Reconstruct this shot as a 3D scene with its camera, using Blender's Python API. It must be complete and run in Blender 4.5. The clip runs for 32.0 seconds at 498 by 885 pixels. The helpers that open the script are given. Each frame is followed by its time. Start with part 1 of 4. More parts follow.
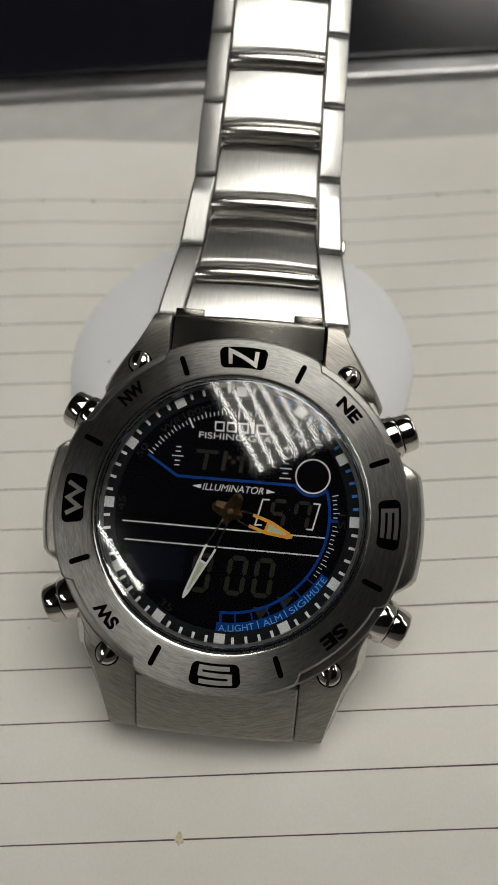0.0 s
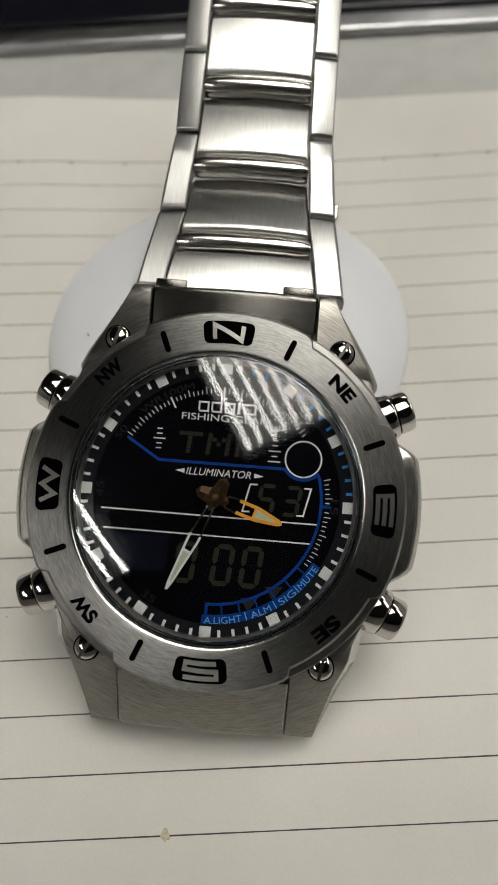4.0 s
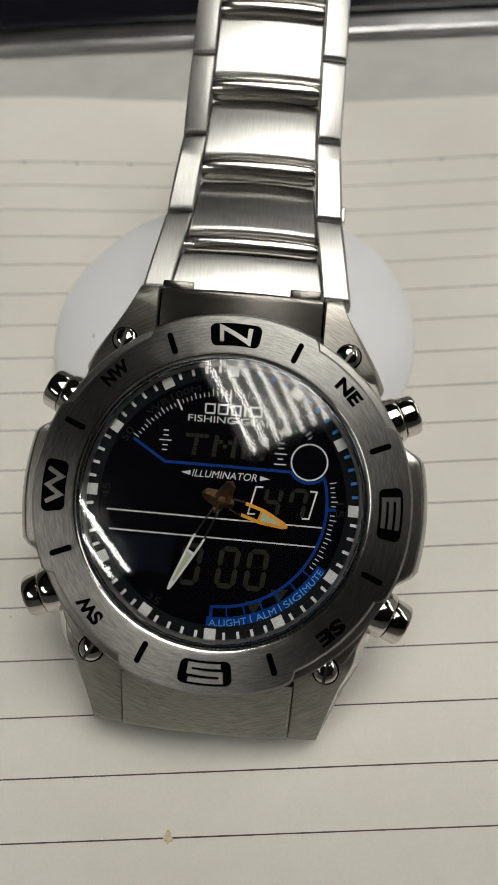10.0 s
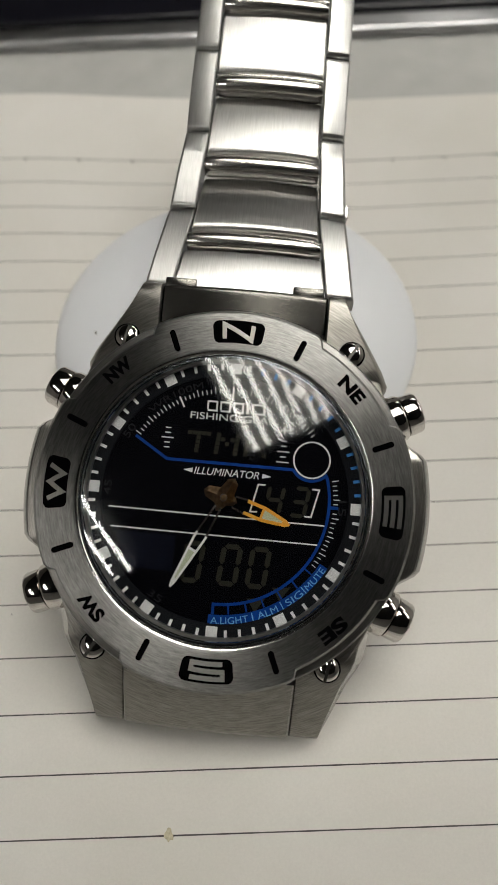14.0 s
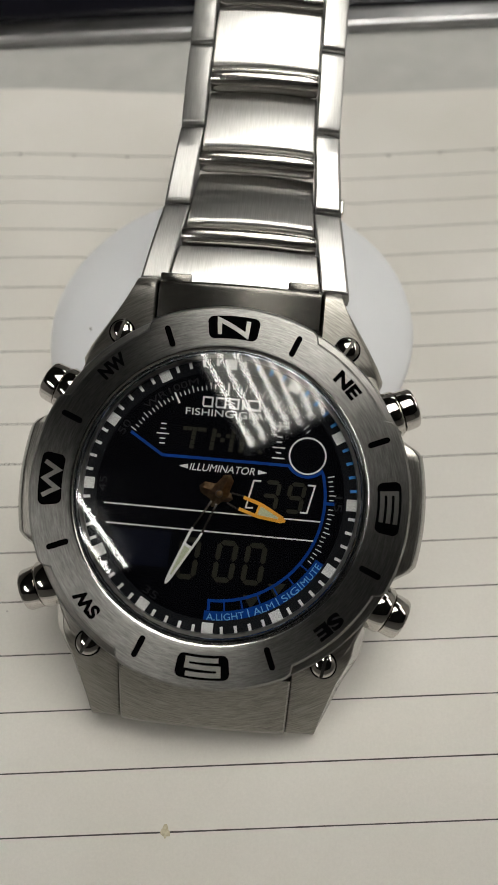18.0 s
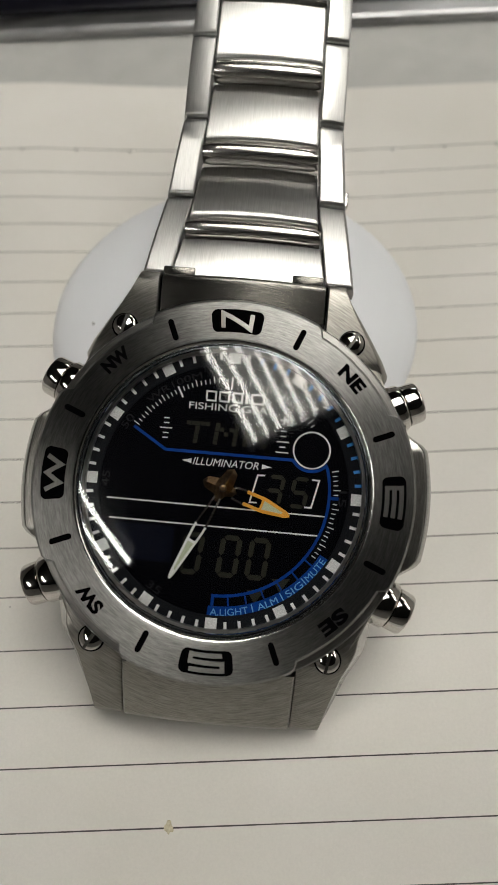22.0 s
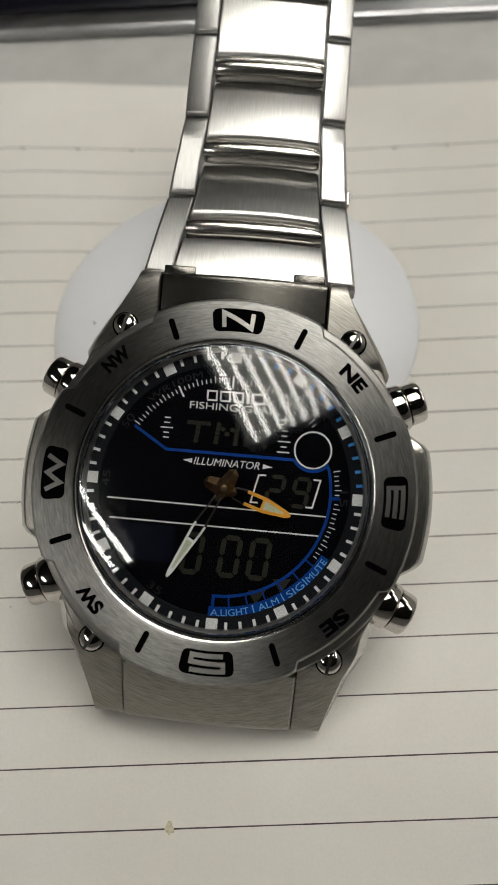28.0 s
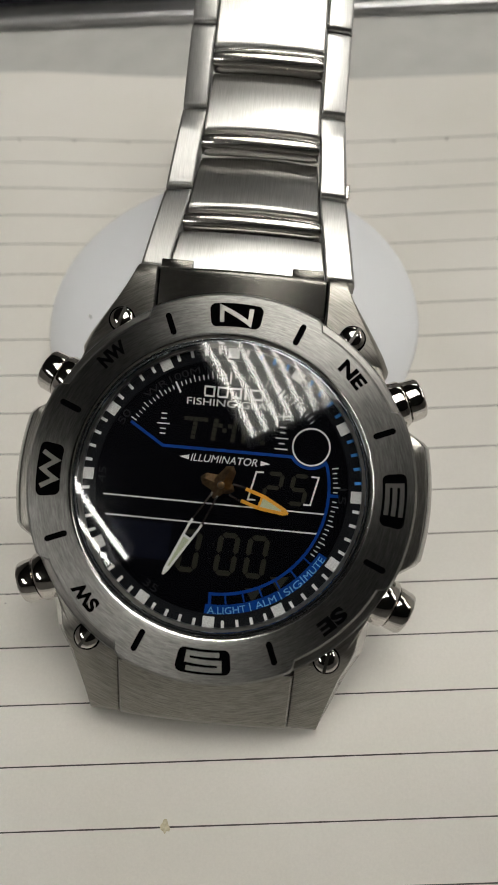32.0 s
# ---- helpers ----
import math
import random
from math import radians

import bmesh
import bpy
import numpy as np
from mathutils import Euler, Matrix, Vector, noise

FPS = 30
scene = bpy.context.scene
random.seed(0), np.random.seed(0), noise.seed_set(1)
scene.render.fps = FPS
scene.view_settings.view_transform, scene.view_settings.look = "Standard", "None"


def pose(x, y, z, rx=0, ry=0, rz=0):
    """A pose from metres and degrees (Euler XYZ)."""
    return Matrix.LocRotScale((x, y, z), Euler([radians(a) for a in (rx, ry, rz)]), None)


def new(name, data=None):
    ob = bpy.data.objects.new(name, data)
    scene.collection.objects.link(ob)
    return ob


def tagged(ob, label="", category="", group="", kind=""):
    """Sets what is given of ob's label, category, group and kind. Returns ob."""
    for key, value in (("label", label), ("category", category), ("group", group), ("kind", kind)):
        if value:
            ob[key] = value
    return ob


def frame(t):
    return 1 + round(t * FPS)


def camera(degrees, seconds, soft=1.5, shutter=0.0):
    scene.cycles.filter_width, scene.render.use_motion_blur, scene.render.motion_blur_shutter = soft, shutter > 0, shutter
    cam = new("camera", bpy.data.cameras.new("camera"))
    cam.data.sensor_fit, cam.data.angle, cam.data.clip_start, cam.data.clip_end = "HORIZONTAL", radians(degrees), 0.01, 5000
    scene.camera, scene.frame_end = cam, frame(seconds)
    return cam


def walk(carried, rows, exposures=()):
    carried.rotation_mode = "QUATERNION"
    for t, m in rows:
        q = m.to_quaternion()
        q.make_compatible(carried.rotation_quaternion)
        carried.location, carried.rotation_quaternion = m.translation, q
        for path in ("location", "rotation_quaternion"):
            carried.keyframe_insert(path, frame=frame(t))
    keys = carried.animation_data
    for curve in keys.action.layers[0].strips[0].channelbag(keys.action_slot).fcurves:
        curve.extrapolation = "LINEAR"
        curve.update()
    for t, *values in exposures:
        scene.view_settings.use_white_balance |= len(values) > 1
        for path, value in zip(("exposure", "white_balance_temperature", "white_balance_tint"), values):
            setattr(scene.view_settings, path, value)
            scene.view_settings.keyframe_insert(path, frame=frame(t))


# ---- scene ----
cam = camera(40.0, 32.0, soft=1.0)
cam.data.dof.use_dof = True
cam.data.dof.focus_distance = 0.088
cam.data.dof.aperture_fstop = 32.0
PATH = [
    (0, 0.00520, -0.06126, 0.10427, 33.227, 2.830, -1.668),
    (0.1, 0.00529, -0.06042, 0.10445, 32.666, 2.799, -1.692),
    (0.2, 0.00489, -0.06046, 0.10376, 32.420, 2.653, -1.613),
    (0.3, 0.00507, -0.05957, 0.10276, 31.774, 2.323, -1.996),
    (0.4, 0.00579, -0.05882, 0.10188, 31.402, 2.378, -2.172),
    (0.5, 0.00581, -0.05813, 0.10106, 31.041, 2.313, -2.221),
    (1, 0.00550, -0.05742, 0.10068, 30.692, 2.442, -2.133),
    (1.5, 0.00542, -0.05674, 0.10047, 30.668, 2.868, -2.016),
    (2, 0.00554, -0.05744, 0.10070, 30.804, 2.608, -2.031),
    (2.5, 0.00525, -0.05744, 0.10059, 30.756, 2.365, -2.022),
    (3, 0.00551, -0.05696, 0.10034, 30.553, 2.385, -2.160),
    (3.5, 0.00585, -0.05666, 0.10029, 30.471, 2.425, -2.284),
    (5.5, 0.00580, -0.05671, 0.10034, 30.583, 2.292, -2.180),
    (6, 0.00582, -0.05661, 0.10039, 30.539, 2.317, -2.196),
    (6.5, 0.00550, -0.05704, 0.10055, 30.647, 2.186, -2.059),
    (7, 0.00517, -0.05698, 0.10068, 30.711, 2.076, -1.952),
    (7.5, 0.00530, -0.05684, 0.10057, 30.676, 2.224, -1.889),
    (8, 0.00543, -0.05637, 0.10045, 30.514, 2.119, -2.202),
    (8.5, 0.00561, -0.05633, 0.10028, 30.510, 2.236, -2.154),
    (9, 0.00615, -0.05641, 0.10044, 30.601, 2.555, -1.995),
    (9.5, 0.00501, -0.05653, 0.10051, 30.624, 2.056, -1.955),
    (10, 0.00516, -0.05649, 0.10040, 30.598, 2.228, -1.864),
    (10.5, 0.00512, -0.05639, 0.10042, 30.524, 2.140, -1.890),
    (11, 0.00516, -0.05644, 0.10043, 30.559, 2.247, -1.812),
    (11.5, 0.00475, -0.05653, 0.10059, 30.599, 2.200, -1.628),
    (12, 0.00491, -0.05634, 0.10027, 30.474, 2.143, -1.939),
    (12.5, 0.00554, -0.05610, 0.09991, 30.351, 2.085, -2.240),
    (13, 0.00507, -0.05631, 0.10027, 30.491, 2.055, -1.978),
    (13.5, 0.00484, -0.05647, 0.10041, 30.505, 2.114, -1.673),
    (14, 0.00487, -0.05648, 0.10020, 30.478, 2.130, -1.683),
    (14.5, 0.00570, -0.05638, 0.09991, 30.350, 2.225, -1.933),
    (16.5, 0.00502, -0.05656, 0.09998, 30.313, 2.117, -1.752),
    (17, 0.00497, -0.05625, 0.09969, 30.119, 2.097, -1.895),
    (17.5, 0.00522, -0.05619, 0.09962, 30.141, 2.100, -2.077),
    (18, 0.00503, -0.05646, 0.09990, 30.213, 1.976, -1.930),
    (18.5, 0.00438, -0.05677, 0.09989, 30.332, 1.914, -1.703),
    (19, 0.00476, -0.05667, 0.09983, 30.220, 2.035, -1.727),
    (19.5, 0.00503, -0.05626, 0.09962, 30.091, 2.138, -1.875),
    (20, 0.00479, -0.05629, 0.09949, 30.016, 2.132, -1.982),
    (20.5, 0.00462, -0.05662, 0.09968, 30.158, 1.995, -1.891),
    (21, 0.00405, -0.05671, 0.09974, 30.190, 1.895, -1.660),
    (21.5, 0.00437, -0.05682, 0.09966, 30.136, 1.992, -1.676),
    (22, 0.00479, -0.05647, 0.09927, 29.968, 2.126, -1.850),
    (22.5, 0.00460, -0.05649, 0.09906, 29.950, 2.104, -1.918),
    (23, 0.00468, -0.05672, 0.09950, 30.083, 2.149, -1.765),
    (23.5, 0.00453, -0.05670, 0.09951, 30.112, 2.171, -1.549),
    (24, 0.00428, -0.05647, 0.09947, 30.026, 2.076, -1.575),
    (24.5, 0.00427, -0.05620, 0.09914, 29.926, 2.078, -1.734),
    (25, 0.00496, -0.05606, 0.09901, 29.841, 2.349, -1.799),
    (25.5, 0.00466, -0.05642, 0.09920, 30.031, 2.239, -1.654),
    (27.5, 0.00493, -0.05594, 0.09877, 29.787, 2.453, -1.784),
    (28, 0.00498, -0.05633, 0.09897, 29.965, 2.307, -1.739),
    (28.5, 0.00435, -0.05636, 0.09921, 29.919, 2.024, -1.664),
    (29, 0.00452, -0.05619, 0.09929, 29.829, 2.045, -1.644),
    (29.5, 0.00443, -0.05604, 0.09901, 29.770, 1.980, -1.725),
    (30, 0.00465, -0.05581, 0.09871, 29.604, 2.152, -1.813),
    (30.5, 0.00440, -0.05573, 0.09860, 29.585, 1.991, -1.762),
    (31, 0.00382, -0.05584, 0.09872, 29.692, 1.816, -1.487),
    (31.5, 0.00381, -0.05575, 0.09853, 29.544, 1.952, -1.486),
    (32, 0.00486, -0.05555, 0.09835, 29.429, 1.954, -1.684),
]
EXPOSURES = [(0.0, -1.54), (0.3, -1.7), (1.0, -1.42), (32.0, -1.42)]
walk(cam, [(r[0], pose(*r[1:])) for r in PATH], EXPOSURES)

# ---- world and lights ----
world = bpy.data.worlds.new("room_air")
scene.world = world
world.use_nodes = True
world.node_tree.nodes["Background"].inputs[0].default_value = (0.75, 0.78, 0.8, 1)
world.node_tree.nodes["Background"].inputs[1].default_value = 0.02

MM = 0.001
LINE_STEP = 8.0                     # ruled lines, mm
CEILING = 1.85                      # above the desk, m


# ---- materials ----
def material(name):
    m = bpy.data.materials.new(name)
    m.use_nodes = True
    nt = m.node_tree
    return m, nt, nt.nodes["Principled BSDF"]


def node(nt, kind, **inputs):
    n = nt.nodes.new(kind)
    for k, v in inputs.items():
        n.inputs[k.replace("_", " ")].default_value = v
    return n


def coords(nt, scale=(1, 1, 1), rot=(0, 0, 0)):
    tc = nt.nodes.new("ShaderNodeTexCoord")
    mp = nt.nodes.new("ShaderNodeMapping")
    mp.inputs["Scale"].default_value = scale
    mp.inputs["Rotation"].default_value = rot
    nt.links.new(tc.outputs["Object"], mp.inputs["Vector"])
    return mp.outputs["Vector"]


def ramp(nt, fac, stops):
    r = nt.nodes.new("ShaderNodeValToRGB")
    while len(r.color_ramp.elements) < len(stops):
        r.color_ramp.elements.new(0.5)
    for e, (p, c) in zip(r.color_ramp.elements, stops):
        e.position = p
        e.color = (*c, 1) if len(c) == 3 else (c[0], c[0], c[0], 1)
    nt.links.new(fac, r.inputs["Fac"])
    return r.outputs["Color"]


def steel(name, base, rough, brush, depth=0.15, aniso=0.0, spread=0.03, streak=0.55, across=(1, 0, 0)):
    """Satin steel with a grain: brush is the noise scale along x, y and z, per metre."""
    m, nt, b = material(name)
    b.inputs["Metallic"].default_value = 1
    grain = node(nt, "ShaderNodeTexNoise", Scale=1.0, Detail=3.0, Roughness=0.65)
    nt.links.new(coords(nt, brush), grain.inputs["Vector"])
    smear = node(nt, "ShaderNodeTexNoise", Scale=160.0, Detail=3.0)
    nt.links.new(coords(nt), smear.inputs["Vector"])
    dark = tuple(c * streak for c in base)
    nt.links.new(ramp(nt, grain.outputs["Fac"], [(0.36, dark), (0.64, base)]), b.inputs["Base Color"])
    mix = nt.nodes.new("ShaderNodeMath")
    mix.operation = "MULTIPLY_ADD"
    nt.links.new(smear.outputs["Fac"], mix.inputs[0])
    mix.inputs[1].default_value = spread
    mix.inputs[2].default_value = rough - spread / 2
    nt.links.new(mix.outputs[0], b.inputs["Roughness"])
    if aniso:
        # gloss spreads across the brush lines
        b.inputs["Anisotropic"].default_value = aniso
        turn = nt.nodes.new("ShaderNodeVectorTransform")
        turn.vector_type = "VECTOR"
        turn.convert_from, turn.convert_to = "OBJECT", "WORLD"
        turn.inputs[0].default_value = across
        nt.links.new(turn.outputs[0], b.inputs["Tangent"])
    if depth:
        bump = node(nt, "ShaderNodeBump", Strength=depth, Distance=0.00004)
        nt.links.new(grain.outputs["Fac"], bump.inputs["Height"])
        nt.links.new(bump.outputs["Normal"], b.inputs["Normal"])
    return m


def ring_steel(name, base, rough, aniso, streak=0.75, spread=0.06, depth=0.06):
    """Steel brushed in circles round the dial: the gloss spreads outwards, the grain follows the ring."""
    m, nt, b = material(name)
    b.inputs["Metallic"].default_value = 1
    tc = nt.nodes.new("ShaderNodeTexCoord")
    flat = nt.nodes.new("ShaderNodeVectorMath")
    flat.operation = "MULTIPLY"
    flat.inputs[1].default_value = (1, 1, 0)
    nt.links.new(tc.outputs["Object"], flat.inputs[0])
    out = nt.nodes.new("ShaderNodeVectorMath")
    out.operation = "NORMALIZE"
    nt.links.new(flat.outputs[0], out.inputs[0])
    reach = nt.nodes.new("ShaderNodeVectorMath")
    reach.operation = "LENGTH"
    nt.links.new(flat.outputs[0], reach.inputs[0])
    split = nt.nodes.new("ShaderNodeSeparateXYZ")
    nt.links.new(out.outputs[0], split.inputs[0])
    polar_at = nt.nodes.new("ShaderNodeCombineXYZ")
    nt.links.new(reach.outputs["Value"], polar_at.inputs[0])
    nt.links.new(split.outputs[0], polar_at.inputs[1])
    nt.links.new(split.outputs[1], polar_at.inputs[2])
    spun = nt.nodes.new("ShaderNodeMapping")
    spun.inputs["Scale"].default_value = (7600, 13, 13)
    nt.links.new(polar_at.outputs[0], spun.inputs["Vector"])
    grain = node(nt, "ShaderNodeTexNoise", Scale=1.0, Detail=4.0, Roughness=0.7)
    nt.links.new(spun.outputs["Vector"], grain.inputs["Vector"])
    smear = node(nt, "ShaderNodeTexNoise", Scale=220.0, Detail=4.0)
    nt.links.new(tc.outputs["Object"], smear.inputs["Vector"])
    dark = tuple(c * streak for c in base)
    nt.links.new(ramp(nt, grain.outputs["Fac"], [(0.34, dark), (0.66, base)]), b.inputs["Base Color"])
    mix = nt.nodes.new("ShaderNodeMath")
    mix.operation = "MULTIPLY_ADD"
    nt.links.new(smear.outputs["Fac"], mix.inputs[0])
    mix.inputs[1].default_value = spread
    mix.inputs[2].default_value = rough - spread / 2
    nt.links.new(mix.outputs[0], b.inputs["Roughness"])
    b.inputs["Anisotropic"].default_value = aniso
    turn = nt.nodes.new("ShaderNodeVectorTransform")
    turn.vector_type = "VECTOR"
    turn.convert_from, turn.convert_to = "OBJECT", "WORLD"
    nt.links.new(out.outputs[0], turn.inputs[0])
    nt.links.new(turn.outputs[0], b.inputs["Tangent"])
    bump = node(nt, "ShaderNodeBump", Strength=depth, Distance=0.00004)
    nt.links.new(grain.outputs["Fac"], bump.inputs["Height"])
    nt.links.new(bump.outputs["Normal"], b.inputs["Normal"])
    return m


def plain(name, color, rough=0.5, metal=0.0, vary=0.12, scale=900.0, bump=0.0, gloss=0.5):
    m, nt, b = material(name)
    b.inputs["Metallic"].default_value = metal
    b.inputs["Roughness"].default_value = rough
    b.inputs["Specular IOR Level"].default_value = gloss
    n = node(nt, "ShaderNodeTexNoise", Scale=scale, Detail=4.0)
    nt.links.new(coords(nt), n.inputs["Vector"])
    lo = tuple(c * (1 - vary) for c in color)
    hi = tuple(min(1, c * (1 + vary)) for c in color)
    nt.links.new(ramp(nt, n.outputs["Fac"], [(0.3, lo), (0.7, hi)]), b.inputs["Base Color"])
    if bump:
        bp = node(nt, "ShaderNodeBump", Strength=bump, Distance=0.00005)
        nt.links.new(n.outputs["Fac"], bp.inputs["Height"])
        nt.links.new(bp.outputs["Normal"], b.inputs["Normal"])
    return m


STEEL_BEZEL = ring_steel("bezel_steel", (0.285, 0.281, 0.272), 0.33, 0.88, 0.55, depth=0.22)
STEEL_CASE = ring_steel("case_steel", (0.335, 0.321, 0.296), 0.34, 0.75, 0.55, depth=0.22)
STEEL_LINK = steel("link_steel", (0.61, 0.605, 0.592), 0.34, (8600, 260, 260), 0.04, 0.85, streak=0.82)
STEEL_SIDE = steel("side_link_steel", (0.50, 0.497, 0.487), 0.33, (8600, 300, 300), 0.04, 0.75, streak=0.82)
# base darkened to stand for the dark surroundings the upper end piece mirrors
STEEL_END_SHADED = ring_steel("shaded_end_piece_steel", (0.17, 0.163, 0.15), 0.25, 0.6, 0.5, depth=0.2)
STEEL_LETTER = ring_steel("letter_steel", (0.42, 0.41, 0.39), 0.3, 0.75, 0.7)
STEEL_GUARD = ring_steel("guard_steel", (0.40, 0.385, 0.36), 0.32, 0.7, 0.6, depth=0.15)
POLISHED = steel("polished_steel", (0.60, 0.575, 0.55), 0.07, (900, 900, 900), 0.02, streak=0.92)
RIDGE_STEEL = steel("ridge_steel", (0.66, 0.635, 0.60), 0.22, (300, 3000, 3000), 0.04, streak=0.8)
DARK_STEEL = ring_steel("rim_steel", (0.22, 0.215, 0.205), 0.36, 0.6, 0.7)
CHAMFER = steel("chamfer_steel", (0.50, 0.495, 0.48), 0.17, (900, 900, 900), 0.02, streak=0.85)
LIP_STEEL = steel("bluish_lip_steel", (0.58, 0.63, 0.68), 0.16, (900, 900, 900), 0.02, streak=0.9)
# dark base colour carries the shade of link gaps and screw slots
GAP_STEEL = steel("gap_shade_steel", (0.085, 0.082, 0.077), 0.34, (300, 3600, 900), 0.15, streak=0.6)
# lacquer of the bezel marks, also the painted shade round the screws
BLACK_FILL = plain("black_lacquer_and_gap_shade", (0.0012, 0.0012, 0.0015), 0.6, gloss=0.0)
DIAL_BLACK = plain("dial_black", (0.001, 0.0011, 0.002), 0.42, vary=0.3, scale=3000, gloss=0.012)
RING_BLACK = plain("chapter_ring_black", (0.009, 0.010, 0.012), 0.6, vary=0.3, scale=6000, gloss=0.02)
PRINT_WHITE = plain("white_print", (0.70, 0.70, 0.695), 0.5, vary=0.05)
LUME_WHITE = plain("luminous_white", (0.62, 0.625, 0.62), 0.6, vary=0.18, scale=5000)
PRINT_BLUE = plain("blue_print", (0.003, 0.036, 0.205), 0.45, vary=0.15, gloss=0.04)
# blue cast of the lamp's reflection, put into the print colour
GLARE_BLUE = plain("glare_blue_print", (0.045, 0.19, 0.50), 0.45, vary=0.1, gloss=0.04)
PRINT_SKY = plain("light_blue_print", (0.12, 0.33, 0.62), 0.45, vary=0.1, gloss=0.04)
PRINT_GREY = plain("grey_print", (0.017, 0.017, 0.019), 0.5, vary=0.1, gloss=0.04)
LCD_ON = plain("lcd_segment_olive", (0.0225, 0.022, 0.0165), 0.5, vary=0.15, scale=4000, gloss=0.04)
LCD_OFF = plain("lcd_cell_black", (0.001, 0.0011, 0.002), 0.42, vary=0.3, scale=3000, gloss=0.012)
LCD_GLASS = plain("lcd_window_blue_black", (0.003, 0.004, 0.009), 0.45, vary=0.2, gloss=0.02)
LUME_GREEN = plain("luminous_pale_green", (0.42, 0.46, 0.32), 0.65, vary=0.12, scale=4000)
HAND_WHITE = plain("white_paint", (0.68, 0.69, 0.68), 0.4, vary=0.05)
HAND_ORANGE = plain("orange_paint", (0.66, 0.30, 0.012), 0.4, vary=0.08, scale=3000)
HUB_METAL = steel("bronze_toned_hub", (0.22, 0.14, 0.075), 0.28, (3000, 3000, 900), 0.1, streak=0.6)
RAIL_METAL = steel("dark_hand_metal", (0.17, 0.155, 0.14), 0.25, (3000, 3000, 900), 0.1)
INK = plain("grey_ink", (0.065, 0.06, 0.058), 0.9, vary=0.25, scale=1500)
BLACK_GLOSS = plain("black_gloss_plastic", (0.005, 0.005, 0.008), 0.25, vary=0.2, gloss=0.3)
CHROME_EDGE = steel("worn_chrome_strip", (0.58, 0.58, 0.59), 0.34, (60, 900, 900), 0.3, spread=0.3)
REFLECTOR = plain("white_lamp_reflector", (0.82, 0.82, 0.80), 0.35, scale=8)
HOUSING = plain("grey_lamp_housing", (0.34, 0.34, 0.335), 0.4, scale=8)
WALL_PAINT = plain("wall_paint", (0.36, 0.35, 0.33), 0.8, scale=3, vary=0.05)
CEILING_PAINT = plain("ceiling_board", (0.035, 0.035, 0.034), 0.9, scale=30, vary=0.06)
FLOOR_MAT = plain("floor_covering", (0.16, 0.15, 0.14), 0.7, scale=20)


def paper_material():
    m, nt, b = material("cream_paper")
    b.inputs["Roughness"].default_value = 0.85
    b.inputs["Specular IOR Level"].default_value = 0.25
    fib = node(nt, "ShaderNodeTexNoise", Scale=2600.0, Detail=5.0, Roughness=0.7)
    nt.links.new(coords(nt), fib.inputs["Vector"])
    blot = node(nt, "ShaderNodeTexNoise", Scale=38.0, Detail=3.0)
    nt.links.new(coords(nt), blot.inputs["Vector"])
    a = ramp(nt, blot.outputs["Fac"], [(0.35, (0.70, 0.675, 0.632)), (0.65, (0.735, 0.712, 0.676))])
    f = ramp(nt, fib.outputs["Fac"], [(0.3, (0.93,)), (0.7, (1.0,))])
    mix = nt.nodes.new("ShaderNodeMixRGB")
    mix.blend_type = "MULTIPLY"
    mix.inputs[0].default_value = 1
    nt.links.new(a, mix.inputs[1])
    nt.links.new(f, mix.inputs[2])
    nt.links.new(mix.outputs[0], b.inputs["Base Color"])
    bp = node(nt, "ShaderNodeBump", Strength=0.12, Distance=0.00006)
    nt.links.new(fib.outputs["Fac"], bp.inputs["Height"])
    nt.links.new(bp.outputs["Normal"], b.inputs["Normal"])
    return m


PAPER = paper_material()
DESK = plain("grey_laminate", (0.43, 0.43, 0.415), 0.5, vary=0.06, scale=120)
FLECK = plain("grey_fleck", (0.32, 0.31, 0.30), 0.8, vary=0.2)
STAIN = plain("dried_yellow_spot", (0.50, 0.45, 0.32), 0.6, vary=0.25, scale=2500)


def puck_material():
    m, nt, b = material("white_plastic")
    b.inputs["Base Color"].default_value = (0.79, 0.805, 0.84, 1)
    b.inputs["Roughness"].default_value = 0.38
    b.inputs["Subsurface Weight"].default_value = 0.12
    b.inputs["Subsurface Radius"].default_value = (0.002, 0.002, 0.002)
    n = node(nt, "ShaderNodeTexNoise", Scale=70.0, Detail=3.0)
    nt.links.new(coords(nt), n.inputs["Vector"])
    nt.links.new(ramp(nt, n.outputs["Fac"], [(0.3, (0.36,)), (0.7, (0.46,))]), b.inputs["Roughness"])
    return m


WHITE_PLASTIC = puck_material()


